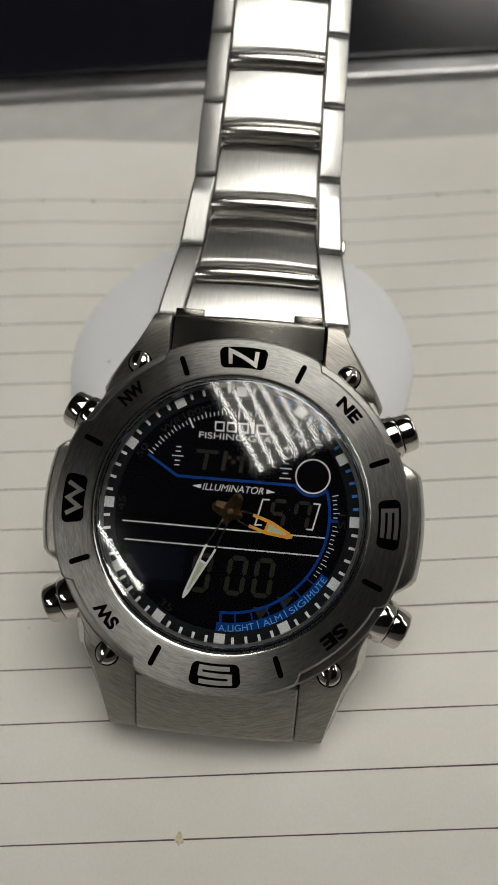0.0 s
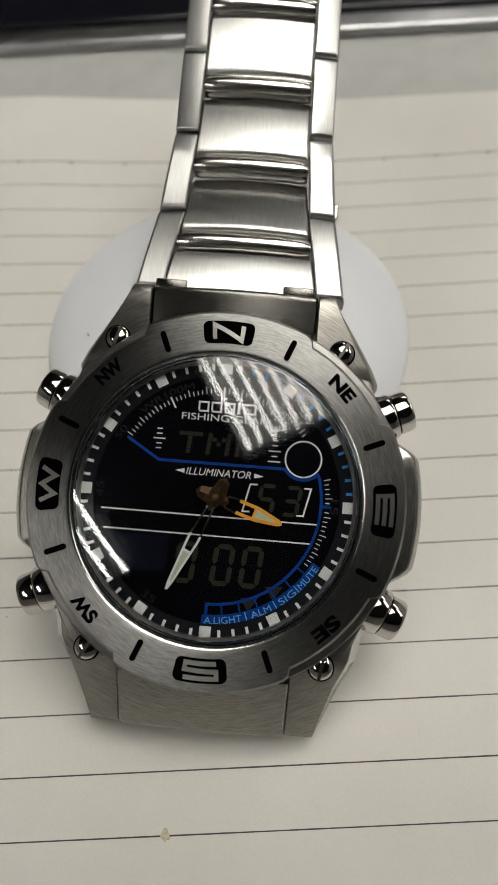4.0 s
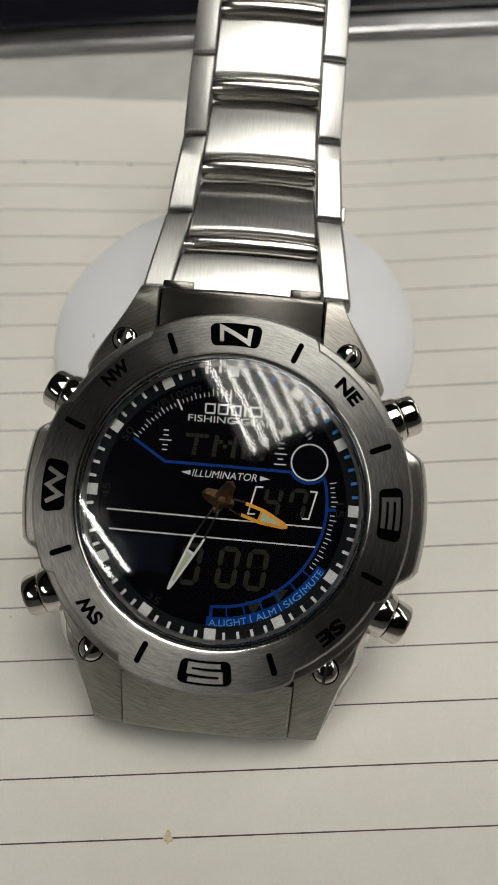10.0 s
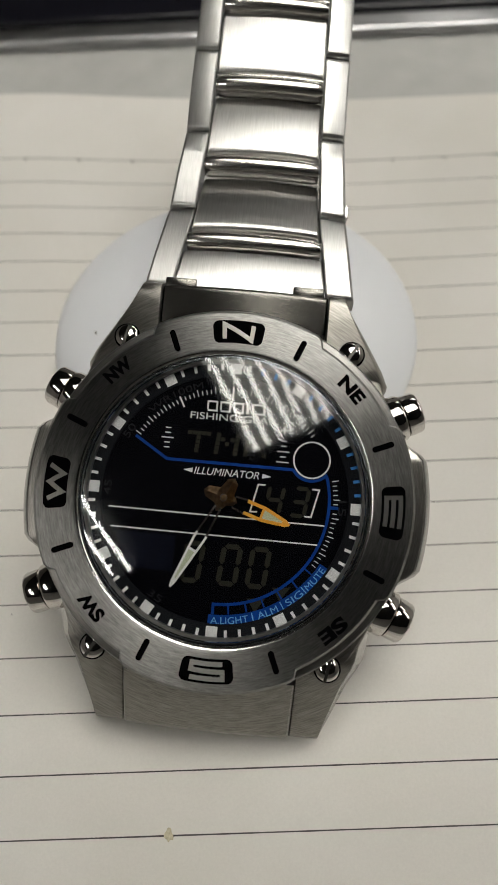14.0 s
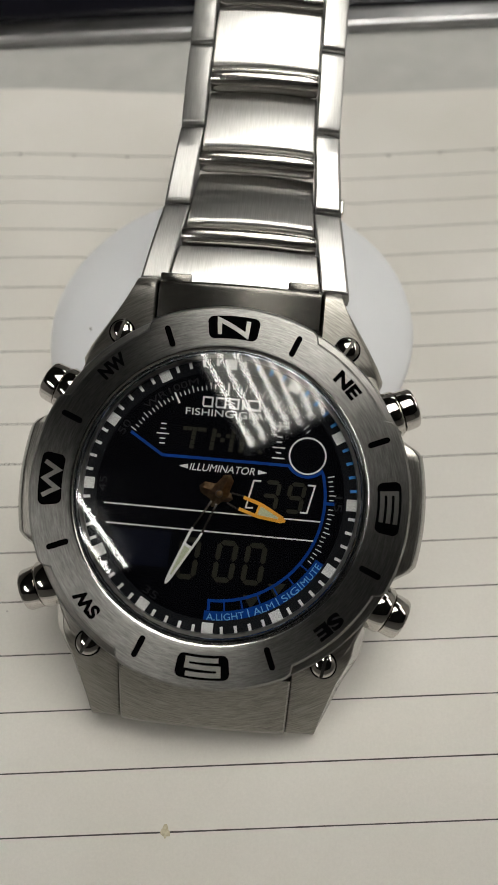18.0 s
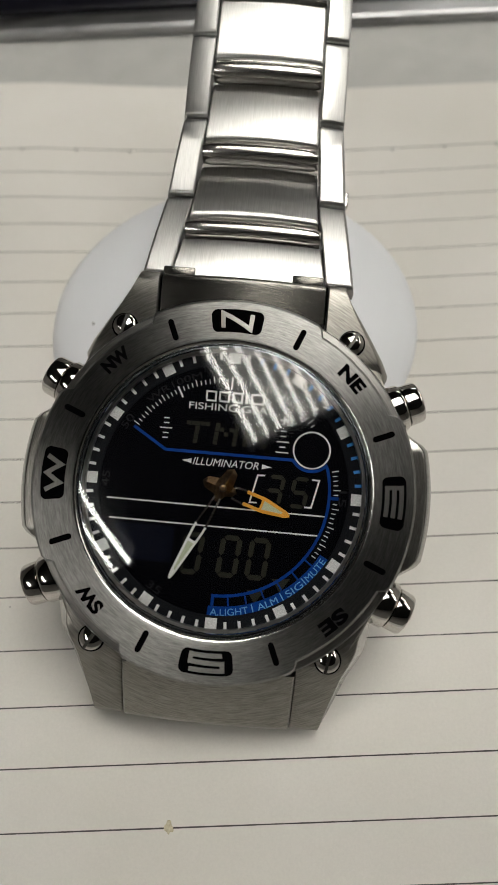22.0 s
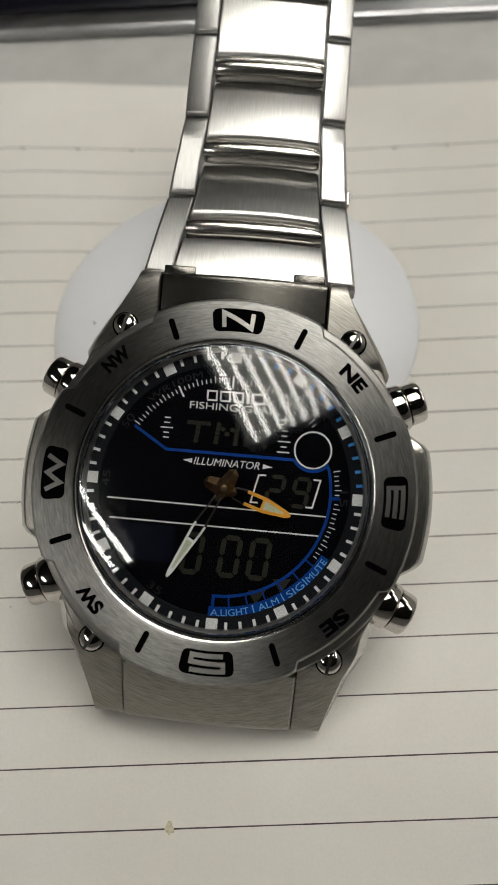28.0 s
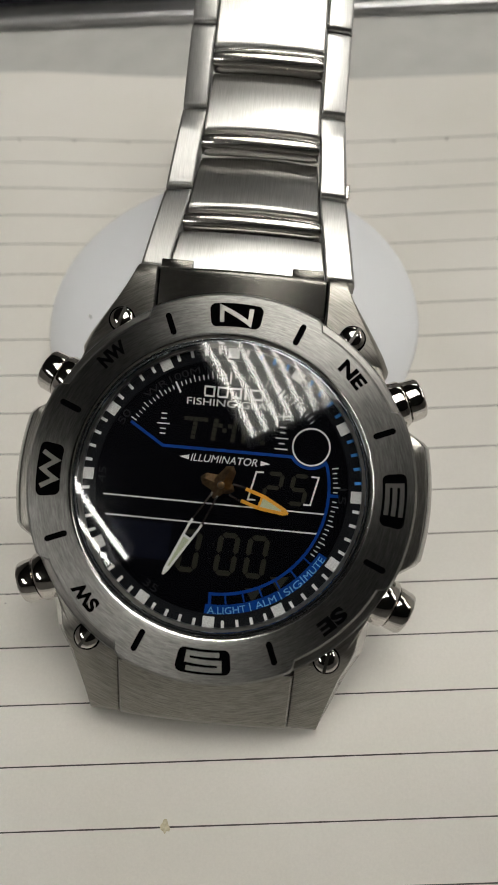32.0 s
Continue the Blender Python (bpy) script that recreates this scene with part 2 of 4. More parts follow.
def glass_material():
    """Clear mineral glass with a smudged fingerprint that roughens its gloss."""
    m, nt, b = material("mineral_glass")
    out = nt.nodes["Material Output"]
    nt.nodes.remove(b)
    clear = nt.nodes.new("ShaderNodeBsdfTransparent")
    gloss = nt.nodes.new("ShaderNodeBsdfGlossy")
    gloss.inputs["Color"].default_value = (1, 1, 1, 1)
    fres = node(nt, "ShaderNodeFresnel", IOR=1.64)
    mix = nt.nodes.new("ShaderNodeMixShader")
    ridges = nt.nodes.new("ShaderNodeTexWave")
    ridges.wave_type = "RINGS"
    ridges.inputs["Scale"].default_value = 820.0
    ridges.inputs["Distortion"].default_value = 2.5
    ridges.inputs["Detail"].default_value = 1.0
    ridges.inputs["Detail Scale"].default_value = 0.25
    tc = nt.nodes.new("ShaderNodeTexCoord")
    mp = nt.nodes.new("ShaderNodeMapping")
    mp.inputs["Location"].default_value = (-0.0135, -0.0085, 0)
    mp.inputs["Scale"].default_value = (1.0, 1.0, 0.0)
    nt.links.new(tc.outputs["Object"], mp.inputs["Vector"])
    nt.links.new(mp.outputs["Vector"], ridges.inputs["Vector"])
    dist = nt.nodes.new("ShaderNodeVectorMath")
    dist.operation = "LENGTH"
    nt.links.new(mp.outputs["Vector"], dist.inputs[0])
    area = nt.nodes.new("ShaderNodeMapRange")
    area.inputs["From Min"].default_value = 0.0125
    area.inputs["From Max"].default_value = 0.007
    nt.links.new(dist.outputs["Value"], area.inputs["Value"])
    blotch = node(nt, "ShaderNodeTexNoise", Scale=420.0, Detail=3.0)
    nt.links.new(tc.outputs["Object"], blotch.inputs["Vector"])
    amount = nt.nodes.new("ShaderNodeMath")
    amount.operation = "MULTIPLY"
    nt.links.new(area.outputs["Result"], amount.inputs[0])
    nt.links.new(blotch.outputs["Fac"], amount.inputs[1])
    height = nt.nodes.new("ShaderNodeMath")
    height.operation = "MULTIPLY"
    nt.links.new(ridges.outputs["Fac"], height.inputs[0])
    nt.links.new(amount.outputs[0], height.inputs[1])
    bump = node(nt, "ShaderNodeBump", Strength=0.14, Distance=0.00001)
    nt.links.new(height.outputs[0], bump.inputs["Height"])
    rough = nt.nodes.new("ShaderNodeMath")
    rough.operation = "MULTIPLY_ADD"
    nt.links.new(amount.outputs[0], rough.inputs[0])
    rough.inputs[1].default_value = 0.06
    rough.inputs[2].default_value = 0.013
    nt.links.new(rough.outputs[0], gloss.inputs["Roughness"])
    nt.links.new(bump.outputs["Normal"], gloss.inputs["Normal"])
    nt.links.new(fres.outputs[0], mix.inputs[0])
    nt.links.new(clear.outputs[0], mix.inputs[1])
    nt.links.new(gloss.outputs[0], mix.inputs[2])
    nt.links.new(mix.outputs[0], out.inputs["Surface"])
    return m


GLASS = glass_material()


def tube_material(name, power, color=(1.0, 0.97, 0.9)):
    m, nt, b = material(name)
    b.inputs["Base Color"].default_value = (0.8, 0.8, 0.8, 1)
    b.inputs["Emission Color"].default_value = (*color, 1)
    b.inputs["Emission Strength"].default_value = power
    return m


TUBE = tube_material("lit_fluorescent_tube", 32.0)
BARE_TUBE = tube_material("lit_bare_tube", 75.0)
PANEL = tube_material("lit_panel_diffuser", 13.0)


# ---- mesh helpers; lengths in millimetres unless said ----
def part(name, bm, mat, parent=None, label="", smooth=True, at=None, unit=MM, sharp=35):
    me = bpy.data.meshes.new(name)
    for v in bm.verts:
        v.co *= unit
    bmesh.ops.recalc_face_normals(bm, faces=bm.faces)
    if smooth:
        for f in bm.faces:
            f.smooth = True
        lim = radians(sharp)
        for e in bm.edges:
            if len(e.link_faces) == 2 and e.calc_face_angle(0) > lim:
                e.smooth = False
    bm.to_mesh(me)
    bm.free()
    for mm in (mat if isinstance(mat, (list, tuple)) else [mat]):
        me.materials.append(mm)
    ob = new(name, me)
    if parent is not None:
        ob.parent = parent
    if at is not None:
        ob.matrix_basis = at
    if label:
        tagged(ob, label)
    return ob


def prism(points, z0, z1, bevel=0.0):
    """A straight block over an outline. z0 and z1: numbers, or functions of x and y."""
    bm = bmesh.new()
    lo = z0 if callable(z0) else (lambda x, y: z0)
    hi = z1 if callable(z1) else (lambda x, y: z1)
    a = [bm.verts.new((x, y, lo(x, y))) for x, y in points]
    b = [bm.verts.new((x, y, hi(x, y))) for x, y in points]
    n = len(points)
    bm.faces.new(list(reversed(a)))
    top = bm.faces.new(b)
    for i in range(n):
        bm.faces.new((a[i], a[(i + 1) % n], b[(i + 1) % n], b[i]))
    if bevel:
        bmesh.ops.bevel(bm, geom=[e for e in top.edges], offset=bevel, segments=2, affect="EDGES", profile=0.6)
    return bm


def box(x0, x1, y0, y1, z0, z1, bevel=0.0, segments=2):
    bm = bmesh.new()
    v = [bm.verts.new((x, y, z)) for z in (z0, z1) for y in (y0, y1) for x in (x0, x1)]
    for q in ((0, 2, 3, 1), (4, 5, 7, 6), (0, 1, 5, 4), (2, 6, 7, 3), (0, 4, 6, 2), (1, 3, 7, 5)):
        bm.faces.new([v[i] for i in q])
    if bevel:
        bmesh.ops.bevel(bm, geom=list(bm.edges), offset=bevel, segments=segments, affect="EDGES", profile=0.5)
    return bm


def revolve(profile, steps=96, radius=None, closed=True):
    """Turns (r, z) points round z. radius(r, angle) may change the outline."""
    bm = bmesh.new()
    rings = []
    for i in range(steps):
        a = 2 * math.pi * i / steps
        rings.append([bm.verts.new(((radius(r, a) if radius else r) * math.cos(a), (radius(r, a) if radius else r) * math.sin(a), z))
                      for r, z in profile])
    m = len(profile)
    for i in range(steps):
        p, q = rings[i], rings[(i + 1) % steps]
        for j in range(m if closed else m - 1):
            k = (j + 1) % m
            bm.faces.new((p[j], q[j], q[k], p[k]))
    bmesh.ops.remove_doubles(bm, verts=bm.verts, dist=1e-6)
    return bm


def arc_band(r0, r1, a0, a1, z0, z1, steps=48):
    """A flat curved strip between two radii, from angle a0 to a1 in degrees."""
    pts = [(r1 * math.cos(radians(a0 + (a1 - a0) * i / steps)), r1 * math.sin(radians(a0 + (a1 - a0) * i / steps))) for i in range(steps + 1)]
    pts += [(r0 * math.cos(radians(a1 - (a1 - a0) * i / steps)), r0 * math.sin(radians(a1 - (a1 - a0) * i / steps))) for i in range(steps + 1)]
    return prism(pts, z0, z1)


def stroke(points, width, z0, z1):
    """A line of even width along points."""
    left, right = [], []
    for i, p in enumerate(points):
        p = Vector(p)
        d0 = (p - Vector(points[i - 1])).normalized() if i else None
        d1 = (Vector(points[i + 1]) - p).normalized() if i < len(points) - 1 else None
        d = ((d0 or d1) + (d1 or d0)).normalized()
        n = Vector((-d.y, d.x)) * (width / 2 / max(0.5, d.dot(d1 or d0)))
        left.append((p.x + n.x, p.y + n.y))
        right.append((p.x - n.x, p.y - n.y))
    return prism(right + left[::-1], z0, z1)


def bar(x, y, angle, length, width, z0, z1, bevel=0.0):
    """A small straight bar centred at x, y, its length along angle (degrees)."""
    c, s = math.cos(radians(angle)), math.sin(radians(angle))
    pts = [(x + c * u - s * v, y + s * u + c * v) for u, v in
           ((-length / 2, -width / 2), (length / 2, -width / 2), (length / 2, width / 2), (-length / 2, width / 2))]
    return prism(pts, z0, z1, bevel)


def pill(x, y, angle, length, width, z0, z1):
    """A bar with round ends."""
    c, s = math.cos(radians(angle)), math.sin(radians(angle))
    r, h = width / 2, (length - width) / 2
    raw = [(e * h + r * math.cos(radians(a0 + 22.5 * k)), r * math.sin(radians(a0 + 22.5 * k))) for e, a0 in ((1, -90), (-1, 90)) for k in range(9)]
    return prism([(x + c * u - s * v, y + s * u + c * v) for u, v in raw], z0, z1)


def lettering(words, width, height, depth, bend=None, slant=0.0, heavy=0.0):
    """Raised letters of the built-in font, centred on the origin, width x height; bend maps x, y to x, y."""
    cu = bpy.data.curves.new("letters", "FONT")
    cu.body = words
    cu.extrude = 0.1
    cu.offset = heavy
    tmp = bpy.data.objects.new("letters", cu)
    me = bpy.data.meshes.new_from_object(tmp)
    bm = bmesh.new()
    bm.from_mesh(me)
    bpy.data.objects.remove(tmp)
    bpy.data.meshes.remove(me)
    bpy.data.curves.remove(cu)
    xs, ys, zs = [v.co.x for v in bm.verts], [v.co.y for v in bm.verts], [v.co.z for v in bm.verts]
    for v in bm.verts:
        v.co.x = ((v.co.x - min(xs)) / (max(xs) - min(xs)) - 0.5) * width
        v.co.y = ((v.co.y - min(ys)) / (max(ys) - min(ys)) - 0.5) * height
        v.co.z = (v.co.z - min(zs)) / (max(zs) - min(zs)) * depth
        v.co.x += v.co.y * slant
        if bend:
            v.co.x, v.co.y = bend(v.co.x, v.co.y)
    return bm


def lift(bm, dx=0.0, dy=0.0, dz=0.0):
    bmesh.ops.translate(bm, verts=bm.verts, vec=(dx, dy, dz))
    return bm


def joined(*bms):
    """Several bmeshes as one."""
    out = bmesh.new()
    for b in bms:
        me = bpy.data.meshes.new("piece")
        b.to_mesh(me)
        b.free()
        out.from_mesh(me)
        bpy.data.meshes.remove(me)
    return out


# ---- the room, in metres ----
def slab(name, x0, x1, y0, y1, z0, z1, mat, label):
    ob = part(name, box(x0, x1, y0, y1, z0, z1), mat, smooth=False, unit=1.0)
    return tagged(ob, label, kind="structure")


slab("floor", -3, 3, -3, 5, -0.80, -0.75, FLOOR_MAT, "dark grey floor under the desk")
slab("ceiling", -3, 3, -3, 5, CEILING + 0.12, CEILING + 0.17, CEILING_PAINT, "dark painted ceiling")
slab("wall_north", -3, 3, 5.0, 5.1, -0.75, CEILING + 0.12, WALL_PAINT, "plain painted wall")
slab("wall_south", -3, 3, -3.1, -3.0, -0.75, CEILING + 0.12, WALL_PAINT, "plain painted wall")
slab("wall_east", 3.0, 3.1, -3, 5, -0.75, CEILING + 0.12, WALL_PAINT, "plain painted wall")
slab("wall_west", -3.1, -3.0, -3, 5, -0.75, CEILING + 0.12, WALL_PAINT, "plain painted wall")


def fluorescent_tube(base, cx, h, thick, mat):
    tb = revolve([(0.0, -h + 0.03), (thick, -h + 0.03), (thick, h - 0.03), (0.0, h - 0.03)], 12, closed=False)
    part("tube", tb, mat, base, "lit white fluorescent tube", unit=1.0).matrix_basis = pose(cx, 0, 0.05, 90, 0, 0)
    for s in (1, -1):
        part("tube_holder", box(cx - 0.02, cx + 0.02, s * h - 0.03, s * h + 0.03, 0.02, 0.12), HOUSING, base, smooth=False, unit=1.0)


def louvre_light(x, y, turn, tubes, length, width, thick):
    """A recessed light: frame, white reflector and fins, a row of tubes."""
    base = new("ceiling_light")
    base.matrix_basis = pose(x, y, CEILING, 0, 0, turn)
    tagged(base, "recessed ceiling light with white reflectors and lit tubes", "ceiling light", group="ceiling lights")
    h, w = length / 2, width / 2
    rim = joined(box(-w - 0.03, -w, -h - 0.03, h + 0.03, 0, 0.12), box(w, w + 0.03, -h - 0.03, h + 0.03, 0, 0.12),
                 box(-w, w, -h - 0.03, -h, 0, 0.12), box(-w, w, h, h + 0.03, 0, 0.12))
    part("frame", rim, HOUSING, base, smooth=False, unit=1.0)
    part("reflector_back", box(-w, w, -h, h, 0.10, 0.12), REFLECTOR, base, smooth=False, unit=1.0)
    for i in range(tubes):
        fluorescent_tube(base, -w + width * (i + 0.5) / tubes, h, thick, TUBE)
        if i:
            fx = -w + width * i / tubes
            part("fin", box(fx - 0.006, fx + 0.006, -h, h, 0.03, 0.10), REFLECTOR, base, smooth=False, unit=1.0)
    return base


def batten_light(x, y, turn, gap=0.24, length=1.2, thick=0.021):
    """Two bare tubes under a narrow grey spine."""
    base = new("ceiling_light")
    base.matrix_basis = pose(x, y, CEILING, 0, 0, turn)
    tagged(base, "ceiling batten light with two bare lit tubes", "ceiling light", group="ceiling lights")
    h = length / 2
    part("spine", box(-0.03, 0.03, -h, h, 0.06, 0.12), HOUSING, base, smooth=False, unit=1.0)
    for e in (1, -1):
        part("cross_arm", box(-gap / 2, gap / 2, e * h - 0.02, e * h + 0.02, 0.07, 0.11), HOUSING, base, smooth=False, unit=1.0)
        fluorescent_tube(base, e * gap / 2, h, thick, BARE_TUBE)
    return base


def panel_light(x, y, turn, length=1.2, width=0.55):
    """A recessed light behind one milky diffuser."""
    base = new("ceiling_light")
    base.matrix_basis = pose(x, y, CEILING, 0, 0, turn)
    tagged(base, "recessed ceiling light with a lit milky diffuser", "ceiling light", group="ceiling lights")
    h, w = length / 2, width / 2
    rim = joined(box(-w - 0.03, -w, -h - 0.03, h + 0.03, 0, 0.12), box(w, w + 0.03, -h - 0.03, h + 0.03, 0, 0.12),
                 box(-w, w, -h - 0.03, -h, 0, 0.12), box(-w, w, h, h + 0.03, 0, 0.12))
    part("frame", rim, HOUSING, base, smooth=False, unit=1.0)
    part("diffuser", box(-w, w, -h, h, 0.02, 0.03), PANEL, base, "lit milky diffuser", smooth=False, unit=1.0)
    return base


louvre_light(0.4267, 0.3461, 25, 12, 1.2, 1.26, 0.018)
batten_light(-1.48, -1.06, 22)
for lx, ly in ((2.35, 0.35), (2.3, 1.9), (1.2, 3.4)):
    panel_light(lx, ly, 25)


# ---- desk, page and the dark thing behind ----
def page_height(x, y):
    """The open page sinks a little towards its far right side and rolls down into the gutter before the watch."""
    def ease(t):
        t = min(1.0, max(0.0, t))
        return t * t * (3 - 2 * t)

    roll = 0.0145 * max(0.0, -40.0 - y) ** 2
    roll /= (1 + (roll / 7.7) ** 6) ** (1 / 6)
    return -4.6 * ease((x + 56) / 90) * ease((y + 46) / 48) + 0.8 * ease((-20 - x) / 30) * ease((y - 30) / 40) - roll


desk = part("desk", box(-900, 900, -500, 700, -40, -8, 2.0), DESK)
tagged(desk, "grey laminate desk top", kind="structure")
for lx in (-850, 850):
    for ly in (-450, 650):
        part("desk_leg", box(lx - 25, lx + 25, ly - 25, ly + 25, -749, -40.5, 2.0), HOUSING, desk, "grey metal desk leg")

PAGE = dict(x0=-95.0, x1=110.0, y0=-125.0)


def page_end(x):
    return 103.9 - 0.015 * x


def sheet(z_of, nx=110, ny=120):
    bm = bmesh.new()
    g = [[None] * (ny + 1) for _ in range(nx + 1)]
    for i in range(nx + 1):
        x = PAGE["x0"] + (PAGE["x1"] - PAGE["x0"]) * i / nx
        for j in range(ny + 1):
            y = PAGE["y0"] + (page_end(x) - PAGE["y0"]) * j / ny
            g[i][j] = bm.verts.new((x, y, z_of(x, y)))
    for i in range(nx):
        for j in range(ny):
            bm.faces.new((g[i][j], g[i + 1][j], g[i + 1][j + 1], g[i][j + 1]))
    rim = [e for e in bm.edges if len(e.link_faces) == 1]
    ext = bmesh.ops.extrude_edge_only(bm, edges=rim)
    for v in ext["geom"]:
        if isinstance(v, bmesh.types.BMVert):
            v.co.z = -7.9
    return bm


notebook = new("notebook")
tagged(notebook, "open notebook with cream ruled pages lying on the desk", "notebook")
part("page", sheet(page_height), PAPER, notebook, "cream ruled paper page")


def ruled_line(y, width, x0=None, x1=None):
    x0, x1 = PAGE["x0"] + 0.3 if x0 is None else x0, PAGE["x1"] - 0.3 if x1 is None else x1
    bm = bmesh.new()
    last = None
    n = 110
    for i in range(n + 1):
        x = x0 + (x1 - x0) * i / n
        w = width * (0.9 + 0.2 * noise.noise((x * 0.2, y * 3.1, 0)))
        a = bm.verts.new((x, y - w / 2, page_height(x, y - w / 2) + 0.06))
        b = bm.verts.new((x, y + w / 2, page_height(x, y + w / 2) + 0.06))
        if last:
            bm.faces.new((last[0], a, b, last[1]))
        last = (a, b)
    return bm


for n in range(-10, 16):
    part("ruled_line", ruled_line(-n * LINE_STEP + {5: 0.15, 6: 0.5, 7: 1.0, 8: 1.55}.get(n, 1.2 if n > 8 else 0.0), 0.20 if n > -10 else 0.26), INK, notebook)
for k in range(-4, 9):
    tx = -21.7 + 12.0 * k
    part("margin_tick", lift(bar(0, 0, 90, 0.7, 0.5, 0, 0.01), tx, 79.6, page_height(tx, 79.6) + 0.07), INK, notebook)


def blob(rx, ry, seed, rough=0.35, n=22):
    rnd = random.Random(seed)
    ph = [rnd.uniform(0, 6.28) for _ in range(4)]
    return [(rx * math.cos(a) * (1 + rough * 0.4 * sum(math.sin((k + 2) * a + ph[k]) for k in range(4)) / 2),
             ry * math.sin(a) * (1 + rough * 0.4 * sum(math.sin((k + 2) * a + ph[k]) for k in range(4)) / 2))
            for a in (2 * math.pi * i / n for i in range(n))]


part("dried_spot", prism([(x - 9.5, y - 54.9) for x, y in blob(0.5, 0.85, 3, 0.6)], lambda x, y: page_height(x, y) + 0.02, lambda x, y: page_height(x, y) + 0.10), STAIN, notebook, "small yellow dried glue spot")
fx, fy, size = -33.7, -25.4, 0.12
part("fleck", prism([(x + fx, y + fy) for x, y in blob(size, size * 0.8, int(fx) + 60)], lambda x, y: page_height(x, y) + 0.02, lambda x, y: page_height(x, y) + 0.07), FLECK, notebook)

slab_back = new("black_stand_base")
tagged(slab_back, "glossy black base with a worn chrome edge behind the notebook", "stand base")
slab_back.matrix_basis = pose(0, 0.1365, -0.008, 0, 0, -1.0)
part("chrome_strip", box(-300, 300, 0.0, 8.5, 0, 3.0, 1.4, 4), CHROME_EDGE, slab_back, "worn chrome edge strip")
part("black_top", box(-300, 300, 8.55, 220, 0, 4.2, 1.6, 4), BLACK_GLOSS, slab_back, "glossy black top")

# white puck under the bracelet
puck_profile = [(0.0, 13.2), (5, 13.1), (10, 12.7), (15, 12.1), (19, 11.3), (23, 10.1), (26, 8.9), (28.9, 7.4), (31.0, 5.7), (32.5, 4.0), (33.0, 2.6), (32.6, 1.0), (31.5, 0.1), (0.0, 0.1)]
puck = part("watch_rest", revolve(puck_profile, 96, closed=False), WHITE_PLASTIC, at=pose(0.0011, 0.0258, 0))
tagged(puck, "smooth round white plastic rest lying on the page", "watch rest")
part("dark_speck", prism(blob(0.12, 0.12, 8), 9.2, 10.2), FLECK, puck, "tiny grey speck", at=pose(-0.0236, 0.0199 - 0.0258, 0))

# ---- the wristwatch, built in its own frame: x to 3, y to 12, z out of the glass ----
watch = new("wristwatch")
watch.matrix_basis = pose(0.00000, -0.01995, 0.02549, 24.192, 2.898, -7.124)
tagged(watch, "steel wristwatch with black dial leaning on a white rest", "wristwatch")
DIAL = -2.5


def polar(r, deg):
    return r * math.cos(radians(deg)), r * math.sin(radians(deg))


def cross_rows(rows, closed_ends=True):
    """A skin over rows of points."""
    bm = bmesh.new()
    vs = [[bm.verts.new(p) for p in r] for r in rows]
    n = len(rows[0])
    for i in range(len(rows) - 1):
        for j in range(n):
            bm.faces.new((vs[i][j], vs[i][(j + 1) % n], vs[i + 1][(j + 1) % n], vs[i + 1][j]))
    if closed_ends:
        bm.faces.new(vs[0][::-1])
        bm.faces.new(vs[-1])
    return bm


# case body and its four lugs
half = [(0, 20.6), (14.2, 20.6), (16.6, 18.9), (18.4, 16.4), (19.0, 14.4), (20.2, 9.6), (21.0, 9.2),
        (21.0, -9.2), (20.2, -9.6), (19.0, -14.4), (18.2, -16.4), (16.6, -18.6), (14.8, -20.6), (0, -20.6)]
outline = half[::-1] + [(-x, y) for x, y in half[1:-1]]
part("case_body", prism(outline, -11.5, -2.9, 0.35), STEEL_CASE, watch, "brushed steel case body")


def lug(rows, s, fall, inner):
    """Rows of (y, x of the top's edge, x of the side, top z): flat top, a facet along the outer edge, upright inner side."""
    out = []
    for y, xt, xs, z in rows:
        zo = z - fall * (xt - 11)
        out.append([(s * inner, y, -10.4), (s * inner, y, z - 0.2), (s * (inner + 0.15), y, z), (s * (xt - 0.12), y, zo), (s * xt, y, zo - 0.1),
                    (s * xs, y, min(zo - 1.9, zo - 1.4 * (xs - xt) - 0.5)), (s * (xs - 0.1), y, min(zo - 2.4, -10.4))])
    return cross_rows(out)


def lug_facet(rows, s, fall):
    """A thin smooth skin over a lug's outer side."""
    out = []
    for y, xt, xs, z in rows:
        zo = z - fall * (xt - 11)
        zs = min(zo - 1.9, zo - 1.4 * (xs - xt) - 0.5)
        low = min(zo - 2.4, -10.4)
        out.append([(s * (xt - 0.3), y, low), (s * (xt + 0.02), y, zo - 0.08), (s * (xs + 0.03), y, zs), (s * (xs - 0.07), y, low)])
    return cross_rows(out)


UPPER = [(15.0, 18.75, 19.2, -3.9), (15.6, 18.7, 19.45, -3.2), (16.2, 18.55, 19.5, -2.98), (18.0, 17.75, 18.7, -2.86), (20.0, 16.6, 17.5, -2.72), (22.0, 15.45, 16.25, -2.58), (24.0, 14.35, 14.95, -2.46),
         (25.6, 13.55, 13.9, -2.4), (26.3, 13.3, 13.5, -2.5), (26.9, 13.15, 13.3, -2.9), (27.3, 13.05, 13.2, -3.8)]
LOWER = [(-13.2, 18.8, 19.5, -3.9), (-14.6, 18.5, 19.6, -3.1), (-16.4, 18.15, 19.45, -2.9), (-18.4, 17.8, 19.1, -2.88), (-19.6, 17.35, 18.5, -3.12), (-22.0, 16.4, 17.35, -4.55), (-25.0, 15.6, 16.4, -6.25),
         (-28.0, 14.85, 15.45, -7.95), (-29.3, 14.6, 15.0, -8.75), (-29.8, 14.5, 14.8, -9.3), (-30.0, 14.4, 14.6, -10.0)]


